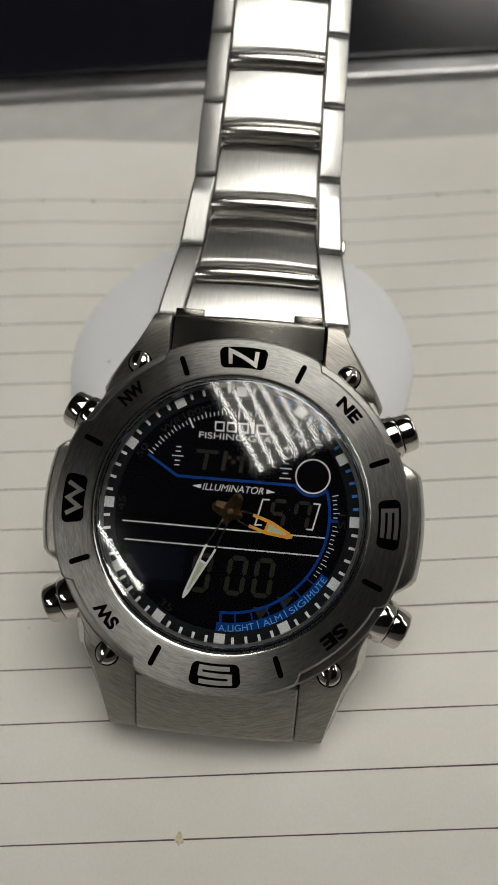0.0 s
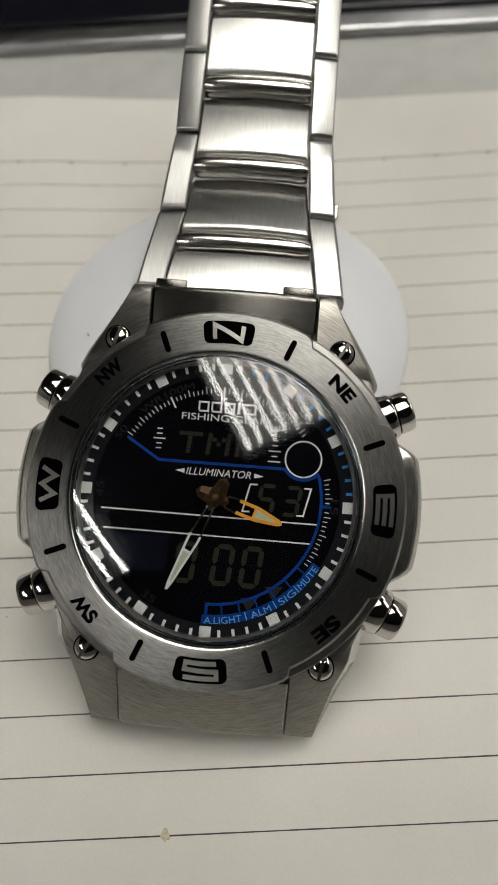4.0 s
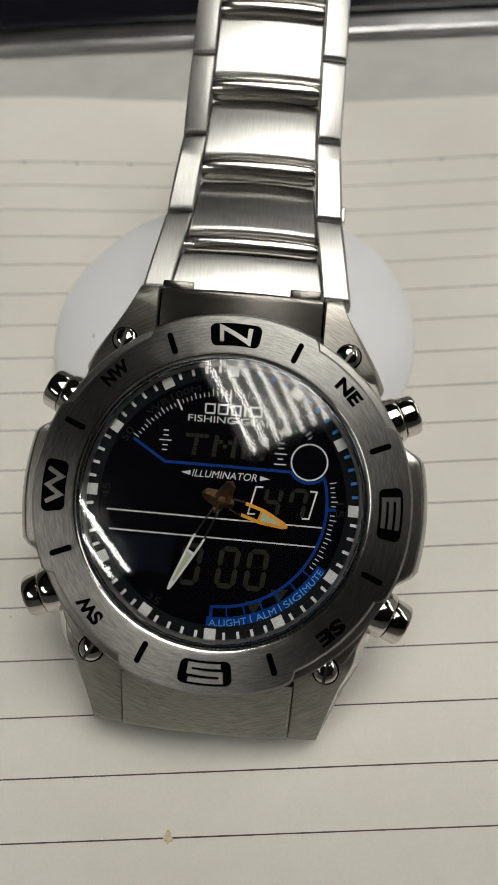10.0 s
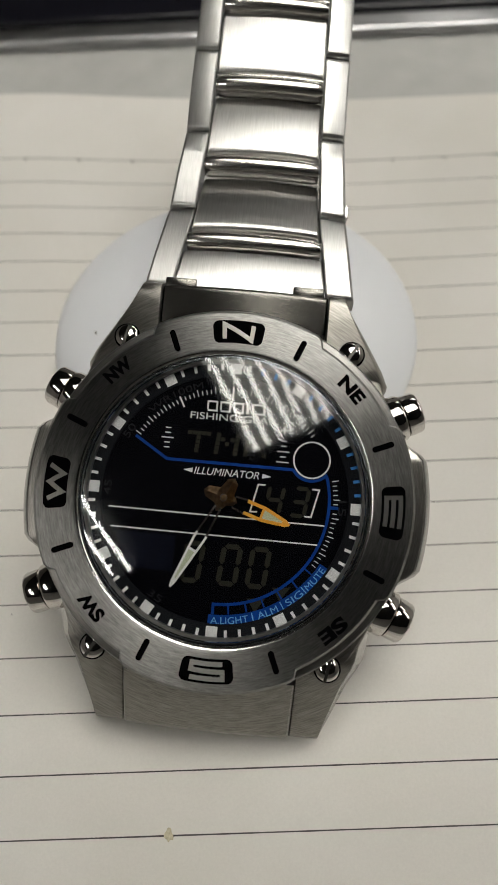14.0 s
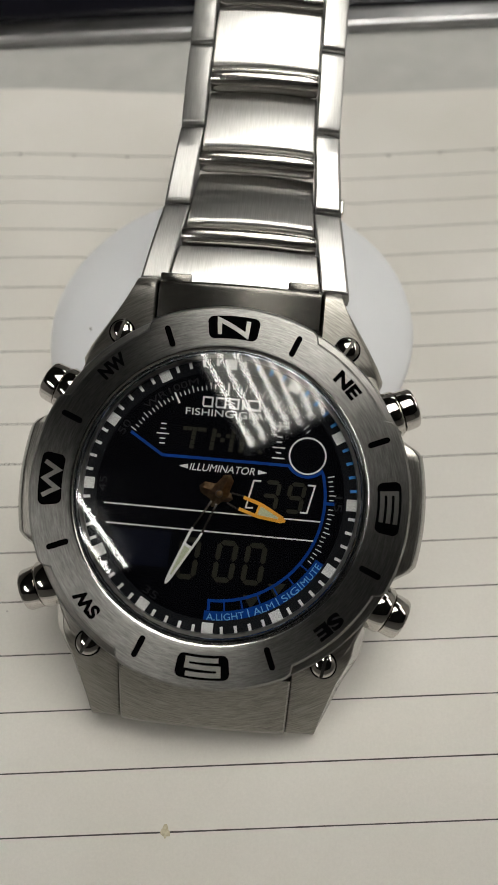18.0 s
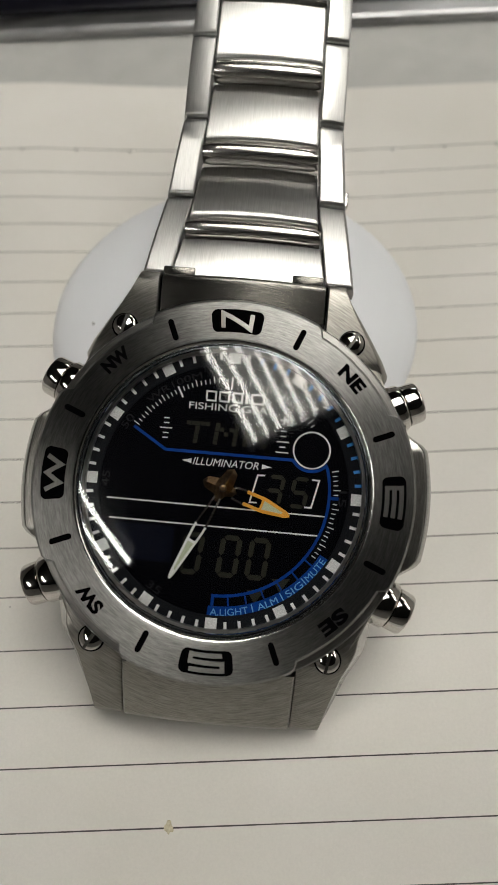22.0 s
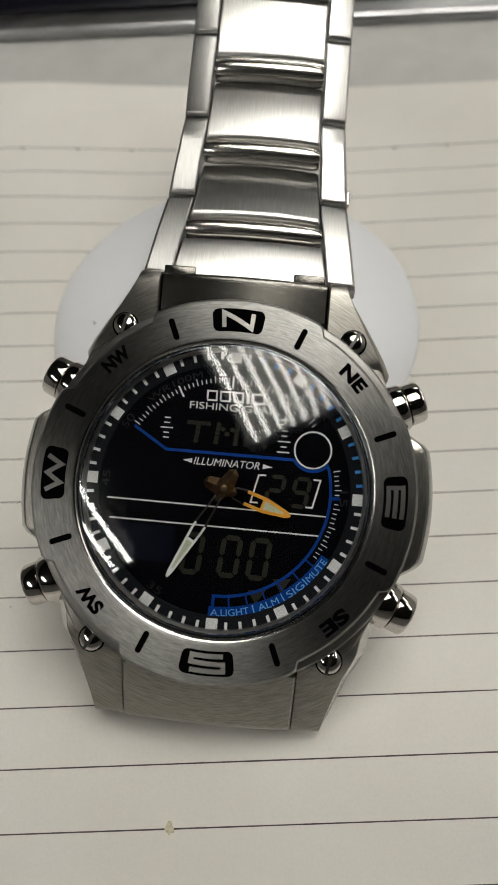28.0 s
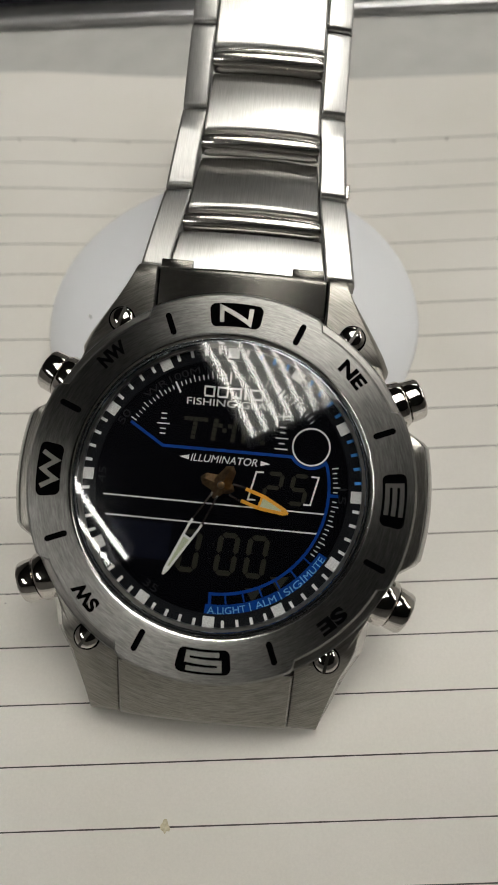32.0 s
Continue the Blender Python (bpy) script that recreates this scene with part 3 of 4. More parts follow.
for s in (1, -1):
    part("lug", lug(UPPER, s, -0.01, 11.0 if s > 0 else 10.6), STEEL_CASE, watch, "brushed steel lug")
    low_lug = part("lug", lug(LOWER, s, 0.06, 10.75), STEEL_CASE, watch, "brushed steel lug")
    part("facet", lug_facet(LOWER, s, 0.06), CHAMFER, low_lug, "smooth bright outer facet", sharp=28)
part("case_back", revolve([(0, -11.5), (18.5, -11.5), (18.2, -12.6), (0, -12.6)], 64, closed=False), POLISHED, watch)
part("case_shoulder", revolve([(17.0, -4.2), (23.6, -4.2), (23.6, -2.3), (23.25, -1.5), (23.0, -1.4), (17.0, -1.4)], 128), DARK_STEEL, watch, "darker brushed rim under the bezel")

# crown guards at both sides
def guard_row(k):
    """The guard's outer x, top z and y at step k of 24."""
    y = 9.2 - 18.4 * k / 24
    end = max(0.0, (abs(y) - 7.3) / 1.9)
    return y, 25.95 - 0.016 * y * y - 2.3 * end, -3.3 - 0.9 * end


def guard(s):
    """A shoulder along y with an almost flat top and cut ends."""
    rows = []
    for k in range(25):
        y, xo, top = guard_row(k)
        rows.append([(s * x, y, z) for x, z in ((20.5, -9.5), (20.5, top), (xo - 1.0, top - 0.06), (xo - 0.85, top - 0.16), (xo - 0.85, -9.5))])
    return cross_rows(rows)


def guard_facet(s):
    """The wide facet along the guard's outer edge."""
    rows = []
    for k in range(25):
        y, xo, top = guard_row(k)
        rows.append([(s * x, y, z) for x, z in ((xo - 0.84, -9.4), (xo - 0.84, top - 0.2), (xo - 0.74, top - 0.24), (xo - 0.1, top - 0.95), (xo, top - 1.15), (xo, -7.2), (xo - 0.6, -9.4))])
    return cross_rows(rows)


for s in (1, -1):
    side = part("crown_guard", guard(s), STEEL_GUARD, watch, "brushed steel side guard", sharp=28)
    part("facet", guard_facet(s), CHAMFER, side, "smooth bright outer facet", sharp=28)

# bezel: its rim is cut back between the four main letters
def bezel_radius(r, a):
    off = abs((math.degrees(a) + 45) % 90 - 45)
    cut = min(1.0, max(0.0, (off - 26.3) / 2.2))
    cut = cut * cut * (3 - 2 * cut)
    return r - 1.05 * cut * min(1.0, max(0.0, (r - 21.2) / 0.7))


part("bezel", revolve([(18.2, -1.2), (18.2, -0.22), (18.28, -0.185), (18.5, -0.175), (21.9, 0.0), (22.95, -0.02), (23.3, -0.4), (23.35, -1.5), (23.35, -2.3), (18.2, -2.3)], 240,
     radius=bezel_radius), STEEL_BEZEL, watch, "brushed steel compass bezel")
bezel = watch.children[-1]
part("bezel_chamfer", revolve([(17.46, -1.35), (17.52, -0.98), (17.66, -0.68), (17.9, -0.42), (18.12, -0.27), (18.19, -0.25), (18.19, -1.35)], 160), CHAMFER, bezel, "smooth bright inner chamfer")
part("bezel_lip", revolve([(17.3, -1.0), (17.34, -0.62), (17.44, -0.5), (17.56, -0.5), (17.62, -0.7), (17.5, -1.0)], 160), LIP_STEEL, bezel, "thin bright lip round the glass")


def bezel_z(r):
    return -0.2 + 0.2 * min(1.0, max(0.0, r - 18.15) / 2.7)


for k in range(8):
    a = 22.5 + 45 * k
    x, y = polar(20.4, a)
    part("direction_mark", pill(x, y, a, 2.75, 0.72, -0.5, 0.04), BLACK_FILL, bezel, "black filled groove")


def ring_bend(r0, centre):
    """Letters along a circle with their tops outwards."""
    return lambda x, y: polar(r0 + y, centre - math.degrees(x / r0))


def ring_bend_in(r0, centre):
    """Letters along a circle with their tops inwards."""
    return lambda x, y: polar(r0 - y, centre + math.degrees(x / r0))


def plaque(centre):
    w, h, c = 3.15, 1.42, 0.75
    out = []
    for cx, cy, a0 in ((w - c, -h + c, -90), (w - c, h - c, 0), (-w + c, h - c, 90), (-w + c, -h + c, 180)):
        out += [(cx + c * math.cos(radians(a0 + 15 * k)), cy + c * math.sin(radians(a0 + 15 * k))) for k in range(7)]
    edge = []
    for i, p in enumerate(out):
        q = out[(i + 1) % len(out)]
        n = max(1, int(math.hypot(q[0] - p[0], q[1] - p[1]) / 0.6))
        edge += [(p[0] + (q[0] - p[0]) * t / n, p[1] + (q[1] - p[1]) * t / n) for t in range(n)]
    f = ring_bend(20.6, centre)
    return prism([f(*p) for p in edge], -0.5, lambda x, y: bezel_z(math.hypot(x, y)) + 0.03)


# squared letters drawn as strokes
GLYPHS = dict(N=[[(-1.75, -0.9), (-1.75, 0.9), (1.75, -0.9), (1.75, 0.9)]],
              E=[[(1.8, 0.85), (-1.8, 0.85), (-1.8, -0.85), (1.8, -0.85)], [(-1.6, 0.0), (1.8, 0.0)]],
              S=[[(1.9, 0.85), (-1.9, 0.85), (-1.9, 0.05), (1.9, -0.05), (1.9, -0.85), (-1.9, -0.85)]],
              W=[[(-2.0, 0.9), (-1.15, -0.85), (0.0, 0.75), (1.15, -0.85), (2.0, 0.9)]])


def glyph(word, centre):
    pieces = []
    f = ring_bend(20.6, centre)
    for line in GLYPHS[word]:
        fine = [line[0]]
        for p, q in zip(line, line[1:]):
            n = max(1, int(math.hypot(q[0] - p[0], q[1] - p[1]) / 0.7))
            fine += [(p[0] + (q[0] - p[0]) * t / n, p[1] + (q[1] - p[1]) * t / n) for t in range(1, n + 1)]
        bm = stroke(fine, 0.52, 0.0, 0.16)
        for v in bm.verts:
            v.co.x, v.co.y = f(v.co.x, v.co.y)
            v.co.z += bezel_z(math.hypot(v.co.x, v.co.y)) - 0.03
        pieces.append(bm)
    return joined(*pieces)


for word, a in (("N", 90), ("E", 0), ("S", -90), ("W", 180)):
    part("letter_plaque", plaque(a), BLACK_FILL, bezel, "black recessed letter field")
    part("letter", glyph(word, a), STEEL_LETTER, bezel, "raised steel letter " + word)
for word, a in (("NE", 45), ("SE", -45), ("SW", -135), ("NW", 135)):
    cut = lettering(word, 3.65, 1.72, 0.10, ring_bend(20.55, a), heavy=0.05)
    for v in cut.verts:
        v.co.z += bezel_z(math.hypot(v.co.x, v.co.y)) - 0.065
    part("letter", cut, BLACK_FILL, bezel, "black engraved letters " + word)

# lug screws
for sx, sy in ((1, 1), (-1, 1), (1, -1), (-1, -1)):
    dome = revolve([(0, 0.62), (0.6, 0.58), (1.1, 0.42), (1.45, 0.12), (1.52, -0.2), (1.5, -1.2), (0, -1.2)], 32, closed=False)
    turn = {(1, 1): 60, (-1, 1): 75, (1, -1): 80, (-1, -1): 60}[(sx, sy)]
    sc = part("screw", dome, POLISHED, watch, "polished slotted screw")
    sc.matrix_basis = pose(14.45 * sx * MM, 19.55 * sy * MM, (-2.75 + 0.2 * (sy > 0)) * MM, 0, 0, turn)
    # a flush bar, coloured dark for the shade inside the slot
    part("slot", box(-1.5, 1.5, -0.2, 0.2, 0.16, 0.64), GAP_STEEL, sc, "slot with its shade in the colour", smooth=False)
    # black ring painting the shade of the screw's sunk edge
    part("recess", revolve([(1.5, -0.05), (1.66, -0.05), (1.7, -0.6), (1.5, -0.6)], 32), BLACK_FILL, sc)

# push buttons
for bx, by, yaw in ((19.8, 11.6, 24), (-19.8, 11.2, 156), (20.0, -11.9, -24), (-19.7, -12.6, 204)):
    base = part("push_button", revolve([(0, -3.2), (2.1, -3.2), (2.1, -0.5), (2.6, -0.45), (2.95, -0.15), (3.02, 0.1), (3.02, 1.75), (2.9, 1.98), (2.5, 2.05), (2.3, 2.2), (0, 2.2)], 48, closed=False), POLISHED, watch, "polished steel push button")
    base.matrix_basis = pose(bx * MM, by * MM, -4.9 * MM, 0, 0, yaw) @ pose(0, 0, 0, 0, 90, 0)
    part("button_cap", revolve([(0, 2.1), (2.35, 2.1), (2.68, 2.25), (2.7, 2.4), (2.66, 3.9), (2.5, 4.2), (2.1, 4.4), (0, 4.5)], 48, closed=False), POLISHED, base, "rounded polished cap")

# dial and chapter ring
dial = part("dial", revolve([(0, DIAL - 0.6), (17.6, DIAL - 0.6), (17.6, DIAL), (0, DIAL)], 128, closed=False), DIAL_BLACK, watch, "black dial")
part("chapter_ring", revolve([(15.45, DIAL), (15.55, DIAL + 0.12), (17.6, DIAL + 0.42), (17.6, DIAL)], 128), RING_BLACK, watch, "matt black minute ring")
part("inner_wall", revolve([(17.6, DIAL), (17.62, -0.6), (17.46, -0.6), (17.46, DIAL)], 128), RING_BLACK, watch)
ZT = DIAL + 0.02


def on_ring(x, y):
    return DIAL + 0.12 + (math.hypot(x, y) - 15.55) * 0.146


for k in range(60):
    a = 90 - 6 * k
    if k % 5 == 0:
        x, y = polar(16.62, a)
        part("hour_block", bar(x, y, a, 1.75, 1.42, DIAL + 0.1, lambda u, v: on_ring(u, v) + 0.06), LUME_WHITE, dial)
    else:
        x, y = polar(16.75, a)
        # marks 2 to 14 are coloured blue for the lamp glare over them
        part("minute_mark", bar(x, y, a, 1.15, 0.36, DIAL + 0.1, lambda u, v: on_ring(u, v) + 0.05), GLARE_BLUE if 1 < k < 15 else PRINT_WHITE, dial)

# fine inner scale
for k in range(0, 76):
    a = 148 - 2.4 * k
    if 22 < a < 27 or 14 < a <= 22:
        continue
    major = k % 4 == 0
    ln = 0.85 if major else 0.55
    r = 13.25 + ln / 2
    if a < 14:
        r += 0.35
    if abs(a - 90) < 1.3 or abs(a - 119.2) < 1.3 or abs(a - 61.6) < 1.3:
        ln, r = 1.5, 13.3
    x, y = polar(r, a)
    if a > -36 and math.hypot(x - 10.5, y - 5.65) > 2.75:
        part("scale_mark", bar(x, y, a, ln, 0.105 if ln < 1 else 0.22, DIAL, ZT), PRINT_WHITE, dial)

# blue tracks, white lines, ring
part("blue_track", stroke([(-11.9, 6.85), (-7.66, 4.24), (8.1, 4.25)] + [(10.5 + 2.62 * math.cos(radians(d)), 5.65 + 2.62 * math.sin(radians(d))) for d in range(213, 325, 8)]
     + [polar(13.1, d) for d in range(15, -92, -4)] + [polar(13.1, -90.5), (-0.1, -14.3)], 0.36, DIAL, ZT + 0.005), PRINT_BLUE, dial, "blue printed track")
part("white_ring", lift(arc_band(2.17, 2.36, 0, 359.9, DIAL, ZT + 0.02, 64), 10.5, 5.65, 0), PRINT_WHITE, dial)
part("blue_stub", bar(13.7, -0.05, 0, 1.1, 0.4, DIAL, ZT + 0.01), PRINT_BLUE, dial)
for d in (-36, -45.5, -55, -64.5, -73.5, -82.5):
    x, y = polar(13.75, d)
    part("blue_mark", bar(x, y, d, 1.1 if d != -36 else 1.5, 0.2, DIAL, ZT), PRINT_BLUE, dial)
part("white_line", stroke([(-14.35, -2.31), (12.75, -2.35)], 0.17, DIAL, ZT), PRINT_WHITE, dial)
part("white_line", stroke([(-13.8, -4.73), (12.05, -4.77)], 0.17, DIAL, ZT), PRINT_WHITE, dial)
part("label_band", arc_band(14.35, 15.72, -92.3, -29.2, DIAL, ZT), PRINT_BLUE, dial, "blue label strip")
for word, a0, a1 in (("A.LIGHT", -91, -73.3), ("ALM", -68.8, -58.8), ("SIG", -54.2, -45.2), ("MUTE", -42.6, -30.4)):
    part("label_letters", lift(lettering(word, radians(a1 - a0) * 15.05, 0.82, 0.01, ring_bend_in(15.04, (a0 + a1) / 2)), 0, 0, ZT + 0.004), PRINT_SKY, dial, "light blue letters " + word)
for d in (-71.2, -56.5, -43.9):
    x, y = polar(15.04, d)
    part("label_divider", bar(x, y, d, 1.1, 0.13, DIAL, ZT + 0.012), PRINT_SKY, dial)

# printed words; the maker's mark is drawn as plain bars
for x0, x1 in ((-3.25, -1.9), (-1.6, -0.25), (0.1, 1.4), (1.75, 2.05), (2.45, 4.1)):
    if x1 - x0 < 0.5:
        part("maker_mark", box(x0, x1, 10.75, 12.1, DIAL, ZT), PRINT_WHITE, dial, smooth=False)
    else:
        hollow = stroke([(x0 + 0.1, 10.85), (x1 - 0.1, 10.85), (x1 - 0.1, 12.0), (x0 + 0.1, 12.0), (x0 + 0.1, 10.98)], 0.22, DIAL, ZT)
        part("maker_mark", hollow, PRINT_WHITE, dial, smooth=False)
part("printed_words", lift(lettering("FISHING GEAR", 10.9, 0.86, 0.02), 0.2, 10.12 - 0.05, DIAL), PRINT_WHITE, dial, "white printed words FISHING GEAR")
part("printed_words", lift(lettering("ILLUMINATOR", 8.2, 0.92, 0.02, slant=0.22), 0.1, 3.12, DIAL), PRINT_WHITE, dial, "white printed word ILLUMINATOR")
for s in (1, -1):
    part("printed_arrow", prism([(0.1 + s * 4.4, 3.4), (0.1 + s * 5.6, 3.1), (0.1 + s * 4.4, 2.8)][::s], DIAL, ZT), PRINT_WHITE, dial)
part("printed_words", lift(lettering("WR100M", 7.6, 0.85, 0.01, ring_bend(14.55, 121.0)), 0, 0, DIAL + 0.005), PRINT_GREY, dial, "dark grey printed letters WR100M")
for num, a, outward in (("50", 150, True), ("45", 180, True), ("15", 0, True), ("40", -150, False), ("35", -120, False)):
    f = ring_bend(14.75, a) if outward else ring_bend_in(14.75, a)
    part("printed_number", lift(lettering(num, 1.9, 0.95, 0.01, f), 0, 0, DIAL + 0.005), PRINT_GREY, dial, "dark grey printed number " + num)

# small scales at the sides of the upper window
for x0, ys, mid in ((-7.87, (8.2, 7.58, 6.95, 6.33, 5.72), 2), (6.83, (7.75, 7.1, 6.4, 5.75, 5.08), 2)):
    for i, y in enumerate(ys):
        long = i == mid or (x0 > 0 and i == 4)
        part("side_scale_mark", bar(x0, y, 0, 1.55 if long else 0.7, 0.15, DIAL, ZT), PRINT_WHITE, dial)
part("plus_mark", joined(bar(6.81, 9.1, 0, 1.0, 0.19, DIAL, ZT), bar(6.81, 9.1, 90, 1.0, 0.19, DIAL, ZT + 0.002)), PRINT_WHITE, dial)

# brackets round the seconds
part("bracket", stroke([(5.0, 2.05), (4.1, 2.02), (3.35, -1.4), (4.25, -1.37)], 0.2, DIAL, ZT + 0.01), PRINT_WHITE, dial)
part("bracket", stroke([(10.85, 2.02), (11.72, 2.0), (10.95, -1.42), (10.1, -1.42)], 0.2, DIAL, ZT + 0.01), PRINT_WHITE, dial)
# lcd window
part("lcd_window", prism([(-13.2, -5.2), (-5.6, -5.2), (-5.6, -9.6), (-11.4, -9.6)][::-1], DIAL, DIAL + 0.012), LCD_GLASS, dial, "dark glossy lcd window")

# ---- lcd digits: every segment is a thin plate, olive on one face and black on the other ----
SEGMENTS = dict(a=(0, 1, 0), b=(1, 0.5, 1), c=(1, -0.5, 1), d=(0, -1, 0), e=(-1, -0.5, 1), f=(-1, 0.5, 1), g=(0, 0, 0))
LIT = {"0": "abcdef", "1": "bc", "2": "abged", "3": "abgcd", "4": "fgbc", "5": "afgcd", "6": "afgedc", "7": "abcf", "8": "abcdefg", "9": "abcdfg"}


def plate(length, width, lean):
    """A six-sided plate along x, olive above and black below."""
    h, w = length / 2, width / 2
    pts = [(-h, 0), (-h + w, -w), (h - w, -w), (h, 0), (h - w, w), (-h + w, w)]
    bm = bmesh.new()
    a = [bm.verts.new((x + lean * y, y, -0.02)) for x, y in pts]
    b = [bm.verts.new((x + lean * y, y, 0.02)) for x, y in pts]
    bm.faces.new(a[::-1]).material_index = 1
    bm.faces.new(b).material_index = 0
    for i in range(6):
        bm.faces.new((a[i], a[(i + 1) % 6], b[(i + 1) % 6], b[i])).material_index = 1
    return bm


def digit(name, x, y, w, h, thick, slant, shown, label):
    """Seven plates round x, y. Returns them by letter."""
    holder = new(name)
    holder.parent = dial
    tagged(holder, label)
    holder.matrix_basis = pose(x * MM, y * MM, (DIAL + 0.05) * MM)
    out = {}
    for key, (sx, sy, upright) in SEGMENTS.items():
        cx, cy = sx * w / 2, sy * h / 2
        if upright:
            ob = part("segment", plate(h / 2 - 0.1, thick, 0.0), [LCD_ON, LCD_OFF], holder, smooth=False)
            base = pose((cx + slant * cy) * MM, cy * MM, 0, 0, 0, 90 - math.degrees(math.atan(slant)))
        else:
            ob = part("segment", plate(w - 0.1, thick, 0.0), [LCD_ON, LCD_OFF], holder, smooth=False)
            base = pose((cx + slant * cy) * MM, cy * MM, 0)
        ob.matrix_basis = base if key in LIT[shown] else base @ pose(0, 0, 0, 180, 0, 0)
        out[key] = (ob, base)
    return out


TENS = digit("tens_digit", 6.25, 0.3, 1.75, 3.4, 0.52, 0.15, "8", "olive lcd digit of the running seconds")
ONES = digit("ones_digit", 9.4, 0.3, 1.75, 3.4, 0.52, 0.15, "8", "olive lcd digit of the running seconds")
for dx, ch in ((-3.2, "0"), (1.42, "0"), (5.0, "0")):
    digit("hour_minute_digit", dx, -8.22, 2.02, 4.55, 0.64, 0.10, ch, "large olive lcd digit zero")
COLON = [part("colon_dot", box(-0.28, 0.28, -0.32, 0.32, -0.02, 0.02), LCD_ON, dial, smooth=False) for _ in range(2)]
for ob, cy in zip(COLON, (-7.4, -9.2)):
    ob.data.materials.append(LCD_OFF)
    for p in ob.data.polygons:
        p.material_index = 0 if p.normal.z > 0.5 else 1
COLON_AT = [pose((-0.62 + 0.11 * (cy + 8.3)) * MM, cy * MM, (DIAL + 0.05) * MM) for cy in (-7.4, -9.2)]

DOTS = dict(T=("11111", "00100", "00100", "00100", "00100"), M=("10001", "11011", "10101", "10001", "10001"), R=("11110", "10001", "11110", "10010", "10001"))
for i, ch in enumerate("TMR"):
    mode = new("mode_letter")
    mode.parent = dial
    tagged(mode, "olive dot matrix letter " + ch)
    for r, row in enumerate(DOTS[ch]):
        for c, on in enumerate(row):
            if on == "1":
                y = 7.85 - 0.56 * r
                part("dot", bar(-5.2 + 3.7 * i + 0.6 * c + 0.1 * (y - 6.7), y, 0, 0.54, 0.5, DIAL, ZT), LCD_ON, mode, smooth=False)
for d in (-68.5, -54.5):
    x, y = polar(13.75, d)
    part("indicator_arrow", prism([(x - 1.1, y + 0.75), (x, y - 0.85), (x + 1.15, y + 0.95)], DIAL, DIAL + 0.015), LCD_ON, dial, smooth=False)

# ---- hands ----


def skeleton_hand(name, length, width, start, paint_from, lume_from, paint, label, z, wide, base, peak, shoulder, end):
    """A pointed hand along +y with two rails, an open slot and a lume tip."""
    ob = new(name)
    ob.parent = watch
    tagged(ob, label)

    def half_w(y):
        if y < peak:
            return base + (width / 2 - base) * max(0.0, y - start) / (peak - start)
        return width / 2 + (end - width / 2) * max(0.0, y - shoulder) / (length - shoulder)

    def rail(y0, y1, s, wd, mat, nm, zz):
        n = 8
        o = [(s * half_w(y0 + (y1 - y0) * i / n), y0 + (y1 - y0) * i / n) for i in range(n + 1)]
        q = [(s * max(0.0, half_w(y0 + (y1 - y0) * i / n) - wd), y0 + (y1 - y0) * i / n) for i in range(n, -1, -1)]
        pts = o + q
        part(nm, prism(pts if s < 0 else pts[::-1], zz, zz + 0.22, 0.05), mat, ob)

    for s in (1, -1):
        rail(start, paint_from, s, 0.26, RAIL_METAL, "rail", z)
        rail(paint_from + 0.02, length * 0.94, s, wide, paint, "painted_rail", z)
    part("tip", prism([(-half_w(length * 0.94), length * 0.94), (0, length * 0.94 - 0.5), (half_w(length * 0.94), length * 0.94), (0.12, length), (-0.12, length)][::-1], z, z + 0.22, 0.04), paint, ob)
    yb = lume_from
    part("crossbar", prism([(-half_w(yb), yb - 0.3), (half_w(yb), yb - 0.3), (half_w(yb), yb), (-half_w(yb), yb)], z + 0.01, z + 0.20), paint, ob)
    n = 10
    yy = [yb + (length * 0.94 - yb) * i / n for i in range(n + 1)]
    lp = [(max(0.03, half_w(y) - wide + 0.02), y) for y in yy] + [(-max(0.03, half_w(y) - wide + 0.02), y) for y in yy[::-1]]
    part("lume", prism(lp, z + 0.02, z + 0.16), LUME_GREEN, ob, "pale green luminous fill")
    return ob


hour_hand = skeleton_hand("hour_hand", 8.8, 1.95, 1.3, 2.9, 5.3, HAND_ORANGE, "orange hour hand with luminous tip", -2.15, 0.42, 0.8, 2.6, 5.4, 0.34)
minute_hand = skeleton_hand("minute_hand", 12.7, 1.62, 1.3, 5.2, 7.6, HAND_WHITE, "white minute hand with luminous tip", -1.75, 0.27, 0.5, 5.4, 5.8, 0.26)


def wedge(length, w0, w1, z0, zr):
    """A faceted tail with a raised ridge, along +y."""
    bm = bmesh.new()
    b = [bm.verts.new(p) for p in ((-w0, 0, z0), (w0, 0, z0), (w1, length * 0.82, z0), (0, length, z0), (-w1, length * 0.82, z0))]
    r0, r1 = bm.verts.new((0, -0.2, zr)), bm.verts.new((0, length * 0.78, z0 + (zr - z0) * 0.7))
    bm.faces.new(b[::-1])
    for f in ((b[0], b[1], r0), (b[1], b[2], r1, r0), (b[2], b[3], r1), (b[3], b[4], r1), (b[4], b[0], r0, r1)):
        bm.faces.new(f)
    return bm


part("tail", lift(wedge(2.75, 1.2, 0.72, 0, 0.55), 0, 0, -2.1), HUB_METAL, hour_hand, "bronze toned faceted tail", smooth=False).matrix_basis = pose(0, 0, 0, 0, 0, 180)
part("tail", lift(wedge(2.75, 1.15, 0.72, 0, 0.55), 0, 0, -1.72), HUB_METAL, minute_hand, "bronze toned faceted tail", smooth=False).matrix_basis = pose(0, 0, 0, 0, 0, 180)
part("collar", lift(wedge(1.75, 1.1, 0.5, 0, 0.5), 0, 0, -2.12), HUB_METAL, hour_hand, smooth=False)
